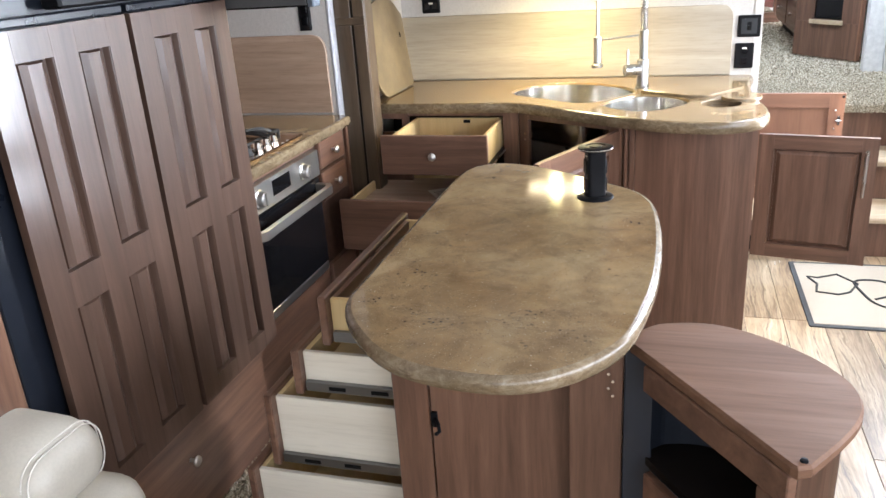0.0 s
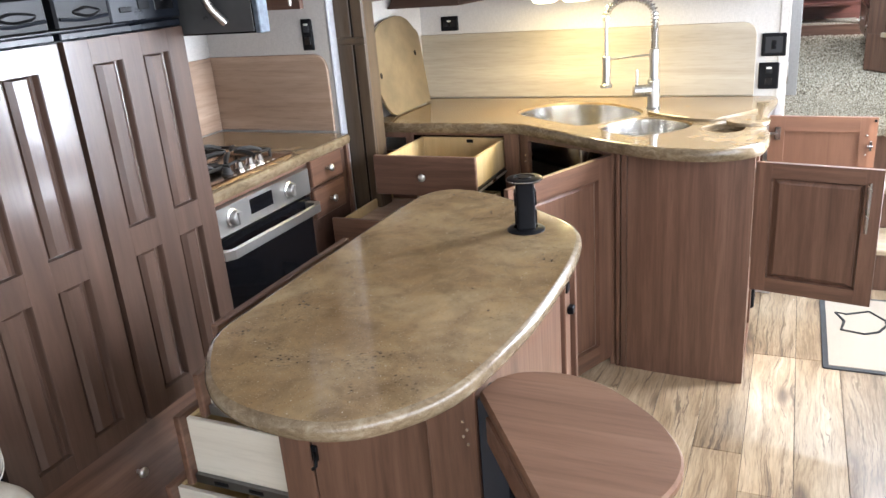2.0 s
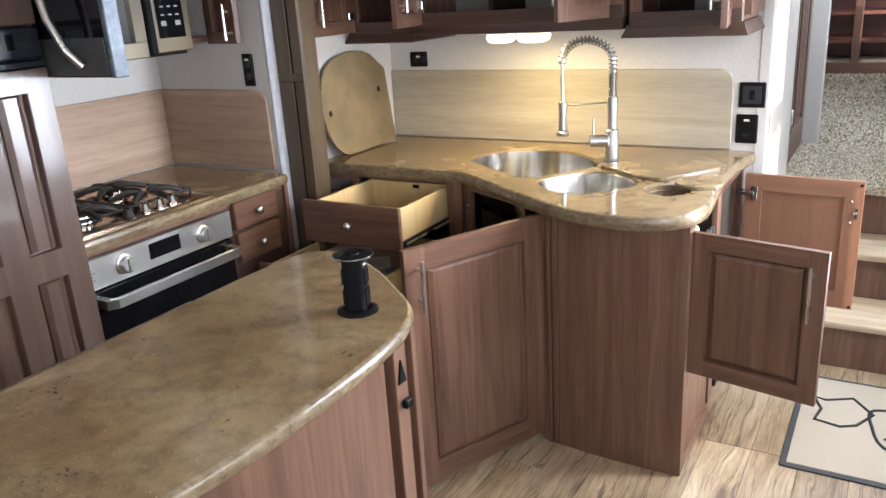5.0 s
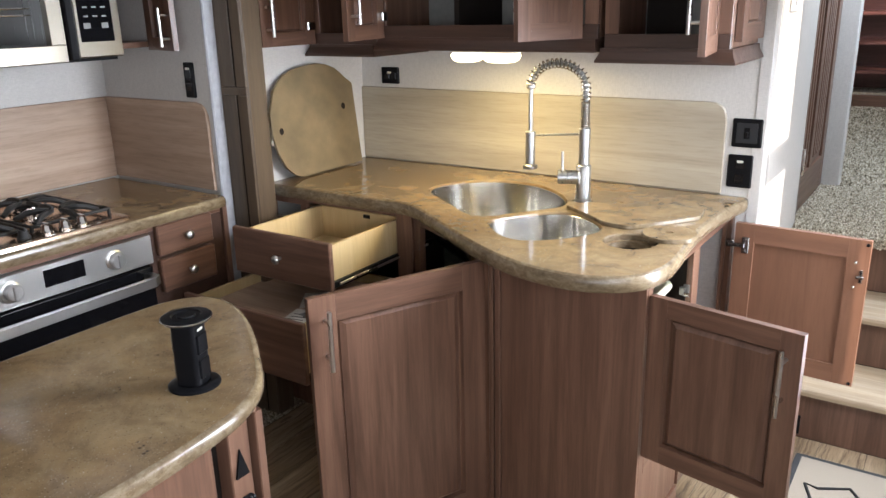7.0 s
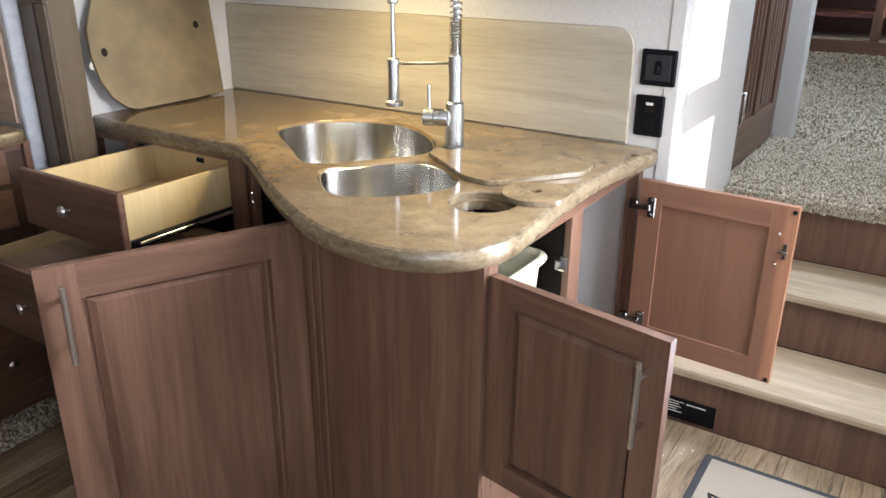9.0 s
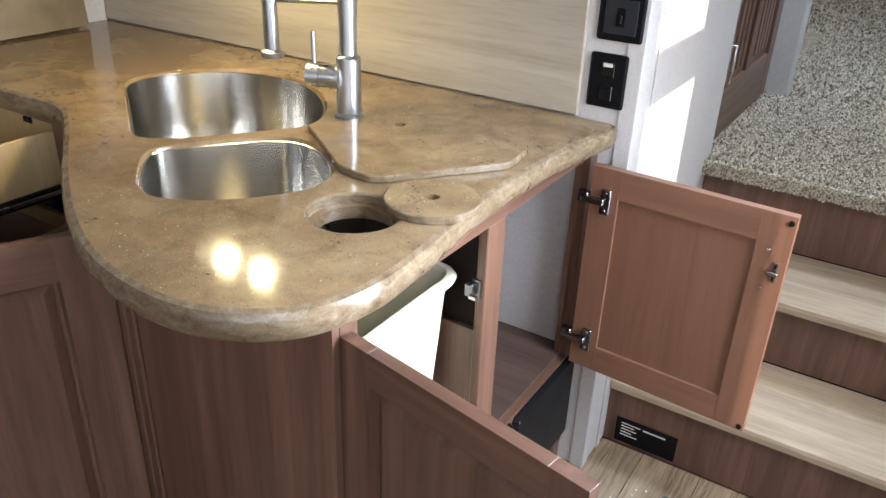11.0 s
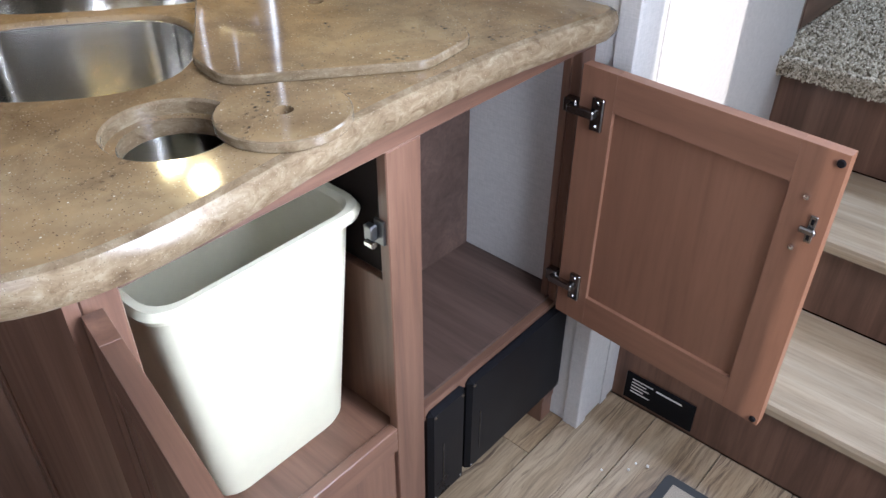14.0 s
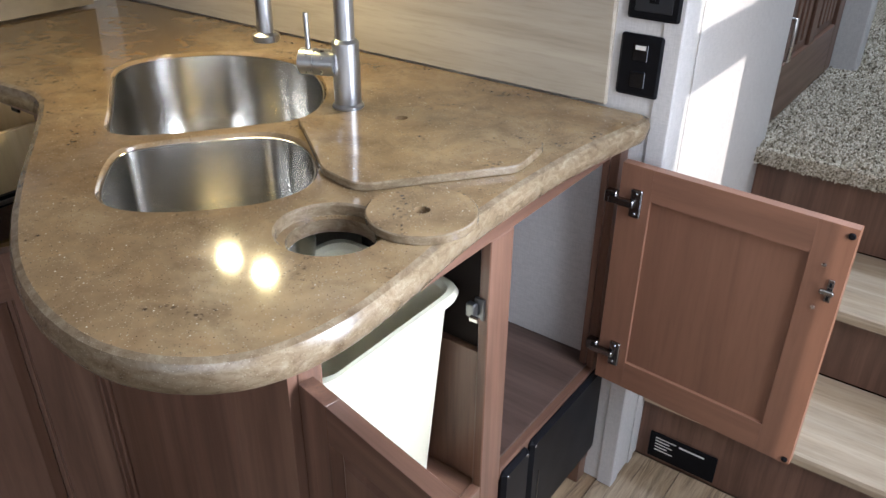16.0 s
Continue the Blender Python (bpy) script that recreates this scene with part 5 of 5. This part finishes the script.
la = thing("drawer_clutter", "small dark bracket lying in the open drawer", "bracket")
bm = box(-0.9, -0.84, 3.08, 3.16, 0.729, 0.755, 0.004)
tube([(-0.87, 3.02, 0.732), (-0.83, 3.06, 0.75), (-0.78, 3.12, 0.755), (-0.76, 3.18, 0.75)], 0.008, 8, bm)
part("bracket", bm, BLACK, la, smooth=40)
for x, y, a, mat_p, lab in ((-0.84, 2.83, 14, WHITE_BOX, "white printed paper slip in the deep drawer"), (-0.79, 2.9, -22, GREYBOARD, "grey folded leaflet in the deep drawer"), (-0.9, 2.98, 35, WHITE_BOX, "white folded sheet in the deep drawer")):
    pp = thing("paper_slip", lab, "paper", (x, y, 0.5712 + 0.0015 * (a < 0) + 0.003 * (a > 30)), a)
    part("sheet", box(-0.05, 0.05, -0.07, 0.07, 0.0, 0.0012, 0.0004), mat_p, pp)
    for k in range(4):
        part("print", box(-0.036, 0.03 - 0.008 * (k % 2), -0.04 + 0.022 * k, -0.036 + 0.022 * k, 0.0012, 0.0016, 0), DARK, pp)

# ---- upper cabinets over the sink ----
def upper_cabinet(x0, x1, zb, label, crown_l=True, crown_r=True):
    u = thing("upper_cabinet", label, "cabinet", group="upper cabinets")
    yf, zt = 3.45, 2.1
    for xa in (x0, x1 - 0.014):
        part("side", box(xa, xa + 0.014, yf + 0.019, 3.782, zb + 0.045, zt, 0.001), WALNUT, u)
    part("bottom", box(x0 + 0.014, x1 - 0.014, yf + 0.019, 3.782, zb + 0.045, zb + 0.058, 0), WALNUT_X, u)
    part("back", box(x0 + 0.014, x1 - 0.014, 3.772, 3.782, zb + 0.058, zt, 0), GREYBOARD, u, "plain grey back")
    part("rail", box(x0, x1, yf, yf + 0.018, zb + 0.04, zb + 0.085, 0.0015), CROWN, u)
    for xa in (x0, x1 - 0.045):
        part("stile", box(xa, xa + 0.045, yf, yf + 0.018, zb + 0.085, zt, 0.0015), WALNUT, u)
    # stepped crown along the lower edge
    ol = 0.022 if crown_l else 0.0
    orr = 0.022 if crown_r else 0.0
    loop = [(x0 - ol, yf - 0.022), (x1 + orr, yf - 0.022), (x1 + orr, 3.783), (x0 - ol, 3.783)]
    part("crown", slab(loop, [(0.03, zb), (0.0, zb), (0.0, zb + 0.007), (0.005, zb + 0.012), (0.012, zb + 0.022), (0.019, zb + 0.034), (0.02, zb + 0.044)]), CROWN, u, "stepped crown moulding in walnut darkened as by shade")
    return u


u1 = upper_cabinet(-1.272, -0.95, 1.372, "open walnut upper cabinet above the leaning cover", True, False)
u2 = upper_cabinet(-0.948, -0.082, 1.398, "open walnut upper cabinet with a lamp beneath", False, False)
u3 = upper_cabinet(-0.06, 0.318, 1.368, "open walnut upper cabinet at the counter end", True, True)
# near-black partition, the unlit inside put into its colour
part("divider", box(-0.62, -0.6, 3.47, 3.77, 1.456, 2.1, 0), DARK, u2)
# near-black sheet laid over the grey back in place of shade
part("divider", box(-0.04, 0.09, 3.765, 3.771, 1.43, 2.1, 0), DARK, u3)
dd = panel_door("door", 0.28, 0.66, u1, WALNUT, MAPLE, stile=0.05, raised=True, label="open door, inner face showing")
dd.matrix_basis = pose(-1.262, 3.16, 1.418, 0, 0, 90)
bar_handle(dd, 0.03, 0.1, 0.13)
part("bumper", lathe([(0.006, 0), (0.005, 0.003), (0, 0.0035)], 10, pose(0.014, 0, 0.02, -90, 0, 0)), BLACK, dd)
part("hinge", box(-1.262, -1.238, 3.40, 3.44, 1.47, 1.5, 0.002), CHROME, u1, "steel cup hinge")
dd = panel_door("door", 0.26, 0.66, u2, WALNUT, stile=0.05, label="open upper cabinet door")
dd.matrix_basis = pose(-0.882, 3.185, 1.44, 0, 0, 100)
bar_handle(dd, 0.03, 0.12, 0.13)
part("hinge", box(-0.91, -0.885, 3.41, 3.44, 1.5, 1.53, 0.002), CHROME, u2, "steel cup hinge")
dd = panel_door("door", 0.26, 0.66, u2, WALNUT, stile=0.05, label="open upper cabinet door")
dd.matrix_basis = pose(-0.13, 3.445, 1.44, 0, 0, -112)
bar_handle(dd, 0.228, 0.12, 0.13)
dd = panel_door("door", 0.24, 0.66, u3, WALNUT, stile=0.05, label="open upper cabinet door")
dd.matrix_basis = pose(0.283, 3.447, 1.405, 0, 0, -82)
bar_handle(dd, 0.2, 0.13, 0.15)
dd = panel_door("side_door", 0.27, 0.66, u3, WALNUT, stile=0.05, label="framed walnut end panel")
dd.matrix_basis = pose(0.32, 3.485, 1.43, 0, 0, 90)

uf = thing("under_cabinet_light", "lit twin-lens lamp under the upper cabinet", "lamp")
GLOW = Nodes("lit_lens", 0.4)
GLOW.color((0.9, 0.85, 0.7))
GLOW.b.inputs["Emission Color"].default_value = (1.0, 0.83, 0.5, 1)
GLOW.b.inputs["Emission Strength"].default_value = 3.2
part("housing", slab(rounded([(-0.665, 3.445), (-0.365, 3.445), (-0.365, 3.545), (-0.665, 3.545)], 0.02, 4), [(0, 1.392), (0, 1.3975)]), TRIMW, uf)
for x, hw in ((-0.58, 0.056), (-0.444, 0.064)):
    part("lens", slab(rounded([(x - hw, 3.44), (x + hw, 3.44), (x + hw, 3.54), (x - hw, 3.54)], 0.042, 7), [(0.034, 1.357), (0.02, 1.359), (0.007, 1.367), (0, 1.38), (0.006, 1.392)]), GLOW.mat, uf, "glowing warm lens", 50)


# ---- plates on the walls ----
SWITCHFACE = plain("charcoal_plastic", (0.018, 0.019, 0.021), 0.4, spec=0.3)


def wall_plate(x, z, w, h, y, kind_):
    p = thing("socket_plate" if kind_ != "switch" else "switch_plate", {"socket": "black double socket plate on the white wall", "switch": "black switch plate on the white wall", "blank": "black socket plate on the slide-out wall"}[kind_], "socket" if kind_ != "switch" else "switch")
    fr_ = part("frame", slab(rounded([(x - w / 2, z - h / 2), (x + w / 2, z - h / 2), (x + w / 2, z + h / 2), (x - w / 2, z + h / 2)], 0.006, 4), [(0, 0), (0, 0.005), (0.0045, 0.0085)], m=Matrix.Translation((0, y, 0)) @ UPRIGHT), BLACK, p)
    if kind_ == "switch":
        part("inset", box(x - w / 2 + 0.014, x + w / 2 - 0.014, y - 0.0098, y - 0.008, z - h / 2 + 0.014, z + h / 2 - 0.014, 0.001), SWITCHFACE, p, "charcoal switch face")
        part("toggle", box(x - 0.004, x + 0.004, y - 0.017, y - 0.0105, z - 0.012, z + 0.004, 0.002), BLACK, p)
        part("surround", box(x - 0.009, x + 0.009, y - 0.0107, y - 0.0099, z - 0.018, z + 0.018, 0.0003), BLACK, p)
    else:
        s = 1 if h > w else 0
        for k in (-1, 1):
            cx, cz = x + (0 if s else k * 0.018), z + (k * 0.024 if s else 0)
            part("outlet", box(cx - 0.014, cx + 0.014, y - 0.0105, y - 0.008, cz - 0.015, cz + 0.015, 0.002), BLACKGLOSS, p)
        part("label", box(x - 0.01, x + 0.01, y - 0.0108, y - 0.0085, z + h / 2 - 0.026, z + h / 2 - 0.018, 0.0005), WHITE_BOX, p, "small white sticker")


wall_plate(0.313, 1.126, 0.095, 0.094, 3.784, "switch")
wall_plate(0.3, 0.998, 0.08, 0.11, 3.784, "socket")
wall_plate(-1.148, 1.272, 0.09, 0.068, 3.784, "socket")
wall_plate(-1.441, 1.314, 0.052, 0.125, 2.984, "blank")

# thermostat-like controls up the stair wall
sw_ = thing("wall_control", "white wall control beside the stairs", "control")
part("plate", box(0.366, 0.376, 3.98, 4.07, 1.5, 1.62, 0.003), TRIMW, sw_)
part("slot", box(0.376, 0.3775, 4.015, 4.03, 1.52, 1.6, 0), GREYBOARD, sw_)

# ---- landing and bedroom ----
bd = thing("bathroom_door", "tall walnut door with fluted panels beside the landing", "door")
for y0, y1 in ((4.57, 4.66), (5.28, 5.365)):
    part("stile", box(0.319, 0.34, y0, y1, 0.64, 2.4, 0.002), WALNUT, bd)
part("mid_stile", box(0.319, 0.338, 4.95, 5.02, 0.8, 2.4, 0.002), WALNUT, bd)
part("rail", box(0.319, 0.34, 4.66, 5.28, 0.64, 0.8, 0.002), WALNUT_Y, bd)
for y0, y1 in ((4.66, 4.95), (5.02, 5.28)):
    part("panel", box(0.319, 0.328, y0, y1, 0.8, 2.4, 0), WALNUT, bd)
    for k in range(4):
        ya = y0 + 0.03 + k * (y1 - y0 - 0.06) / 4
        part("bead", box(0.328, 0.337, ya, ya + 0.034, 0.83, 2.38, 0.004), WALNUT, bd)
part("handle", tube([(0.34, 4.615, 0.83), (0.365, 4.615, 0.83), (0.365, 4.615, 0.94), (0.34, 4.615, 0.94)], 0.005, 8), NICKEL, bd, smooth=50)
setting("wall_bath_back", box(-2.0, 0.27, 5.62, 5.7, 0.5, 2.6, 0), WALL, "white wall behind the bathroom", "wall")
setting("wall_bedroom_left", box(-2.0, -1.9, 5.7, 9.0, 0.5, 2.6, 0), WALL, "white bedroom wall", "wall")
bm = box(-2.0, -0.75, 8.7, 8.8, 0.5, 2.6, 0)
box(-0.75, 2.2, 9.5, 9.6, 0.5, 2.6, 0, bm)
setting("wall_bedroom_end", bm, WALL, "white far bedroom wall", "wall")
# opening made up for the added bedroom lamp
bm = bmesh.new()
for y0, y1, z0, z1 in ((6.1, 6.7, 0.5, 2.6), (8.1, 9.5, 0.5, 2.6), (6.7, 8.1, 0.5, 1.45), (6.7, 8.1, 2.1, 2.6)):
    box(2.1, 2.2, y0, y1, z0, z1, 0, bm)
setting("wall_bedroom_right", bm, WALL, "white bedroom side wall", "wall")
setting("bedroom_jamb", box(1.15, 1.259, 5.5, 5.6, 0.6325, 2.5, 0.004), TRIMW, "white bedroom door frame", "trim")
setting("wall_bedroom_front", box(1.345, 2.2, 6.02, 6.1, 0.5, 2.6, 0), WALL, "white bedroom front wall", "wall")
cl = thing("closet", "dark reddish closet with open shelves at the bedroom end", "closet", (0, -0.3, 0.046))
REDWOOD = wood("reddish_closet_wood", (0.09, 0.03, 0.022), (0.15, 0.055, 0.04), (0.2, 0.08, 0.06), 0, 0.5)
part("base", box(-0.75, 1.0, 8.95, 9.0, 0.587, 0.69, 0.003), WALNUT_X, cl)
for x in (-0.75, 0.36, 0.93):
    part("post", box(x, x + 0.07, 8.95, 9.0, 0.69, 2.4, 0.003), WALNUT, cl)
for z in (0.86, 1.1, 1.34, 1.6):
    part("shelf", box(-0.68, 0.93, 8.97, 9.49, z, z + 0.03, 0.002), REDWOOD, cl)
part("carpet", box(-0.68, 0.93, 9.0, 9.49, 0.59, 0.7, 0), CARPET, cl)
part("back", box(-0.75, 1.0, 9.49, 9.499, 0.69, 2.4, 0), REDWOOD, cl)
dr = thing("dresser", "walnut bedroom dresser with small knobs", "dresser", (-0.03, -0.35, 0.046))
part("body", box(0.94, 1.45, 6.95, 8.5, 0.68, 1.5, 0.003), WALNUT_Y, dr)
part("plinth", box(1.0, 1.45, 6.95, 8.5, 0.587, 0.68, 0), DARK, dr)
for y0, y1 in ((7.0, 7.7), (7.75, 8.45)):
    for z0, z1 in ((0.71, 0.93), (0.96, 1.18), (1.21, 1.43)):
        f = part("drawer_front", box(0.925, 0.94, y0, y1, z0, z1, 0.004), WALNUT_Y, dr)
        knob(f, Matrix.Translation((0.925, (y0 + y1) / 2, (z0 + z1) / 2)) @ pose(0, 0, 0, 0, -90, 0))
bdr = thing("bedroom_door", "walnut bedroom door standing open with a black-framed pane", "door")
MB = pose(0.86, 6.34, 0.03, 0, 0, math.degrees(math.atan2(5.89 - 6.34, 1.2 - 0.86))) @ Matrix.Diagonal((0.79, 1, 1, 1))
for x0, x1, z0, z1 in ((0, 0.7, 0.62, 0.86), (0, 0.2, 0.86, 1.6), (0.52, 0.7, 0.86, 1.6), (0, 0.7, 1.6, 2.45)):
    part("panel", box(x0, x1, -0.035, 0, z0, z1, 0.001, m=MB), WALNUT, bdr)
part("pane", box(0.2, 0.52, -0.02, -0.012, 0.88, 1.6, 0, m=MB), BLACKGLOSS, bdr, "black glossy pane")
part("ledge", box(0.18, 0.54, -0.05, -0.035, 0.845, 0.875, 0.002, m=MB), TREAD, bdr, "pale wooden ledge")
part("edge", box(0.701, 0.715, -0.035, 0, 0.62, 2.45, 0.001, m=MB), MAPLE, bdr)

# ---- floor things ----
mat_ = thing("door_mat", "tan door mat with dark border and a line drawing", "door mat", (0.575, 3.105, 0.0))
part("border", slab(rounded([(0, 0), (0.62, 0.0), (0.62, 0.7), (0, 0.7)], 0.012, 3), [(0, 0.0005), (0, 0.004), (0.002, 0.006)]), plain("dark_rubber", (0.03, 0.03, 0.03), 0.7), mat_, "dark rubber border")
MATC = Nodes("tan_mat", 0.9)
MATC.color(MATC.ramp(MATC.noise(500, 2), [(0.35, (0.27, 0.22, 0.165)), (0.65, (0.38, 0.32, 0.25))]))
MATC.bump(MATC.noise(500, 2), 0.4, 0.002)
part("field", slab([(0.022, 0.022), (0.598, 0.022), (0.598, 0.678), (0.022, 0.678)], [(0, 0.005), (0, 0.008)]), MATC.mat, mat_)
INK = plain("black_ink", (0.012, 0.011, 0.01), 0.8)


def stroke(pts, closed=False):
    part("line", tube([(x, y, 0.0082) for x, y in pts], 0.006, 6, closed=closed), INK, mat_)


stroke([(0.06, 0.51), (0.09, 0.43), (0.075, 0.34), (0.16, 0.32), (0.21, 0.35), (0.26, 0.45), (0.19, 0.55), (0.1, 0.5)], True)
stroke(curve_loop([(0.25, 0.47), (0.31, 0.5), (0.38, 0.48), (0.44, 0.38), (0.43, 0.26), (0.36, 0.2), (0.29, 0.25), (0.26, 0.36)], 5), True)
stroke([(0.3, 0.29), (0.36, 0.33), (0.41, 0.3)])

vt = thing("floor_vent", "black vent plate with white lettering on the step riser", "vent")
part("plate", box(0.396, 0.56, 3.9235, 3.9295, 0.012, 0.088, 0.003), BLACK, vt)
for k in range(5):
    w_ = (0.05, 0.035, 0.042, 0.03, 0.045)[k]
    part("print", box(0.412, 0.412 + w_, 3.9228, 3.9236, 0.074 - k * 0.009, 0.0765 - k * 0.009, 0), WHITE_BOX, vt)
part("print", box(0.47, 0.53, 3.9228, 3.9236, 0.072, 0.076, 0), WHITE_BOX, vt)

# recliner at the slide-out
rc = thing("recliner", "cream leather recliner with stitched padded arm", "recliner")


def pillow(x0, x1, y0, y1, z0, z1, r, bulge=0.0):
    b = box(x0, x1, y0, y1, z0, z1, 0)
    bmesh.ops.subdivide_edges(b, edges=list(b.edges), cuts=17, use_grid_fill=True)
    c = Vector(((x0 + x1) / 2, (y0 + y1) / 2, (z0 + z1) / 2))
    h = Vector(((x1 - x0) / 2, (y1 - y0) / 2, (z1 - z0) / 2))
    for v in b.verts:
        d = v.co - c
        core = Vector((max(-h.x + r, min(h.x - r, d.x)), max(-h.y + r, min(h.y - r, d.y)), max(-h.z + r, min(h.z - r, d.z))))
        e = d - core
        if e.length > 1e-6:
            e = e.normalized() * r
        u = core + e
        u.z += bulge * (1 - (d.x / h.x) ** 2) * (1 - (d.y / h.y) ** 2) * (1 if d.z > 0 else 0)
        n = noise.noise(v.co * 14) * 0.004 + noise.noise(v.co * 40) * 0.0015
        v.co = c + u * (1 + n)
    return b


part("arm_pad", pillow(-1.6, -1.045, 0.85, 1.075, 0.565, 0.725, 0.075, 0.022), LEATHER, rc, "padded leather arm", 60)
part("arm", pillow(-1.6, -0.97, 0.84, 1.075, 0.04, 0.6, 0.07), LEATHER, rc, smooth=60)
part("seat", pillow(-1.6, -0.98, 0.25, 0.86, 0.2, 0.47, 0.07, 0.02), LEATHER, rc, smooth=60)
part("backrest", pillow(-1.8, -1.45, 0.22, 0.9, 0.3, 1.05, 0.09), LEATHER, rc, smooth=60)
part("arm", pillow(-1.6, -0.955, 0.03, 0.24, 0.04, 0.6, 0.07), LEATHER, rc, smooth=60)
for sx, sr in ((-1.07, 0.0505), (-1.082, 0.0545)):
    ring = []
    for cy, cz, a0 in ((1.01, 0.66, 0), (0.92, 0.66, 90), (0.92, 0.635, 180), (1.01, 0.635, 270)):
        ring += [(sx, cy + (sr + 0.001) * math.cos(radians(a0 + d)), cz + 0.003 * (cz > 0.65) + (sr + 0.001) * math.sin(radians(a0 + d))) for d in range(0, 91, 15)]
    part("stitching", tube(ring, 0.0016, 6, closed=True), WHITE_BOX, rc, "pale double stitching")

# ---- crumbs on the floor ----
bm = bmesh.new()
for k, (x, y) in enumerate(((0.514, 3.781), (0.511, 3.757), (0.536, 3.79), (0.47, 3.72))):
    bmesh.ops.create_icosphere(bm, subdivisions=1, radius=0.0028 + 0.0005 * (k % 3), matrix=Matrix.Translation((x, y, 0.0065)))
tagged(part("crumbs", bm, WHITE_BOX), "a few white crumbs on the plank floor", "crumbs", kind="stuff")

# ---- carpet pile ----
def pile(x0, x1, y0, y1, z, n, size, seed, nose=None):
    rng = random.Random(seed)
    vs, fs = [], []
    for _ in range(n):
        x, y = rng.uniform(x0, x1), rng.uniform(y0, y1)
        zz, up = z, Vector((rng.uniform(-0.7, 0.7), rng.uniform(-0.7, 0.7), 1.0))
        if nose and rng.random() < 0.2:
            y, zz, up = nose + rng.uniform(-0.001, 0.003), z - rng.uniform(0.0, 0.038), Vector((rng.uniform(-0.7, 0.7), -1.0, rng.uniform(-0.6, 0.5)))
        up.normalize()
        s = size * rng.uniform(0.7, 1.35)
        side = up.cross(Vector((rng.uniform(-1, 1), rng.uniform(-1, 1), 0.3))).normalized()
        oth = up.cross(side)
        p = Vector((x, y, zz - 0.002))
        i = len(vs)
        w = s * 0.36
        vs += [p + side * w, p - side * w * 0.5 + oth * w * 0.87, p - side * w * 0.5 - oth * w * 0.87]
        q = p + up * s
        vs += [q + side * w * 0.7, q - side * w * 0.35 + oth * w * 0.6, q - side * w * 0.35 - oth * w * 0.6]
        fs += [(i, i + 1, i + 4, i + 3), (i + 1, i + 2, i + 5, i + 4), (i + 2, i, i + 3, i + 5), (i + 3, i + 4, i + 5)]
    me = bpy.data.meshes.new("pile")
    me.from_pydata([tuple(v) for v in vs], [], fs)
    me.update()
    return me


TUFT = Nodes("tuft", 0.95, 0, 0.1)
TUFT.color(TUFT.ramp(TUFT.t.nodes.new("ShaderNodeNewGeometry").outputs["Random Per Island"], [(0.0, (0.1, 0.08, 0.054)), (0.3, (0.31, 0.262, 0.19)), (0.6, (0.51, 0.45, 0.345)), (1.0, (0.7, 0.64, 0.52))]))
for nm, args in (("carpet_pile", (0.345, 1.258, 4.508, 5.4, 0.632, 52000, 0.0085, 3, 4.497)), ("carpet_pile", (0.345, 1.26, 5.3, 6.8, 0.632, 20000, 0.012, 4)), ("carpet_pile", (-0.3, 1.2, 6.8, 8.6, 0.632, 16000, 0.016, 6)), ("carpet_pile", (-1.9, -1.2, 1.6, 3.1, 0.008, 14000, 0.01, 5))):
    o = new(nm, pile(*args))
    o.data.materials.append(TUFT.mat)
    tagged(o, "speckled tan shag carpet pile", "carpet", kind="stuff")

# ---- floor planks ----
PW = 0.152
rng = random.Random(11)
plank_meshes = {}
x, row = -1.19, 0
while x < 1.255:
    w = min(PW, 1.258 - x)
    y = -2.48 - rng.uniform(0, 0.9)
    while y < 3.928:
        ln = rng.choice((0.9, 1.2))
        ya, yb = max(y, -2.48), min(y + ln, 3.928)
        if yb - ya > 0.02:
            key = (round(w, 3), round(yb - ya, 3))
            if key not in plank_meshes:
                b = box(-w / 2 + 0.0008, w / 2 - 0.0008, -(yb - ya) / 2 + 0.0008, (yb - ya) / 2 - 0.0008, -0.006, 0.0, 0.0012)
                me = bpy.data.meshes.new("plank")
                b.to_mesh(me)
                b.free()
                me.materials.append(FLOORWOOD)
                plank_meshes[key] = me
            o = new("plank", plank_meshes[key])
            o.location = (x + w / 2, (ya + yb) / 2, 0)
            o.parent = SUB
        y += ln
    x += w
    row += 1
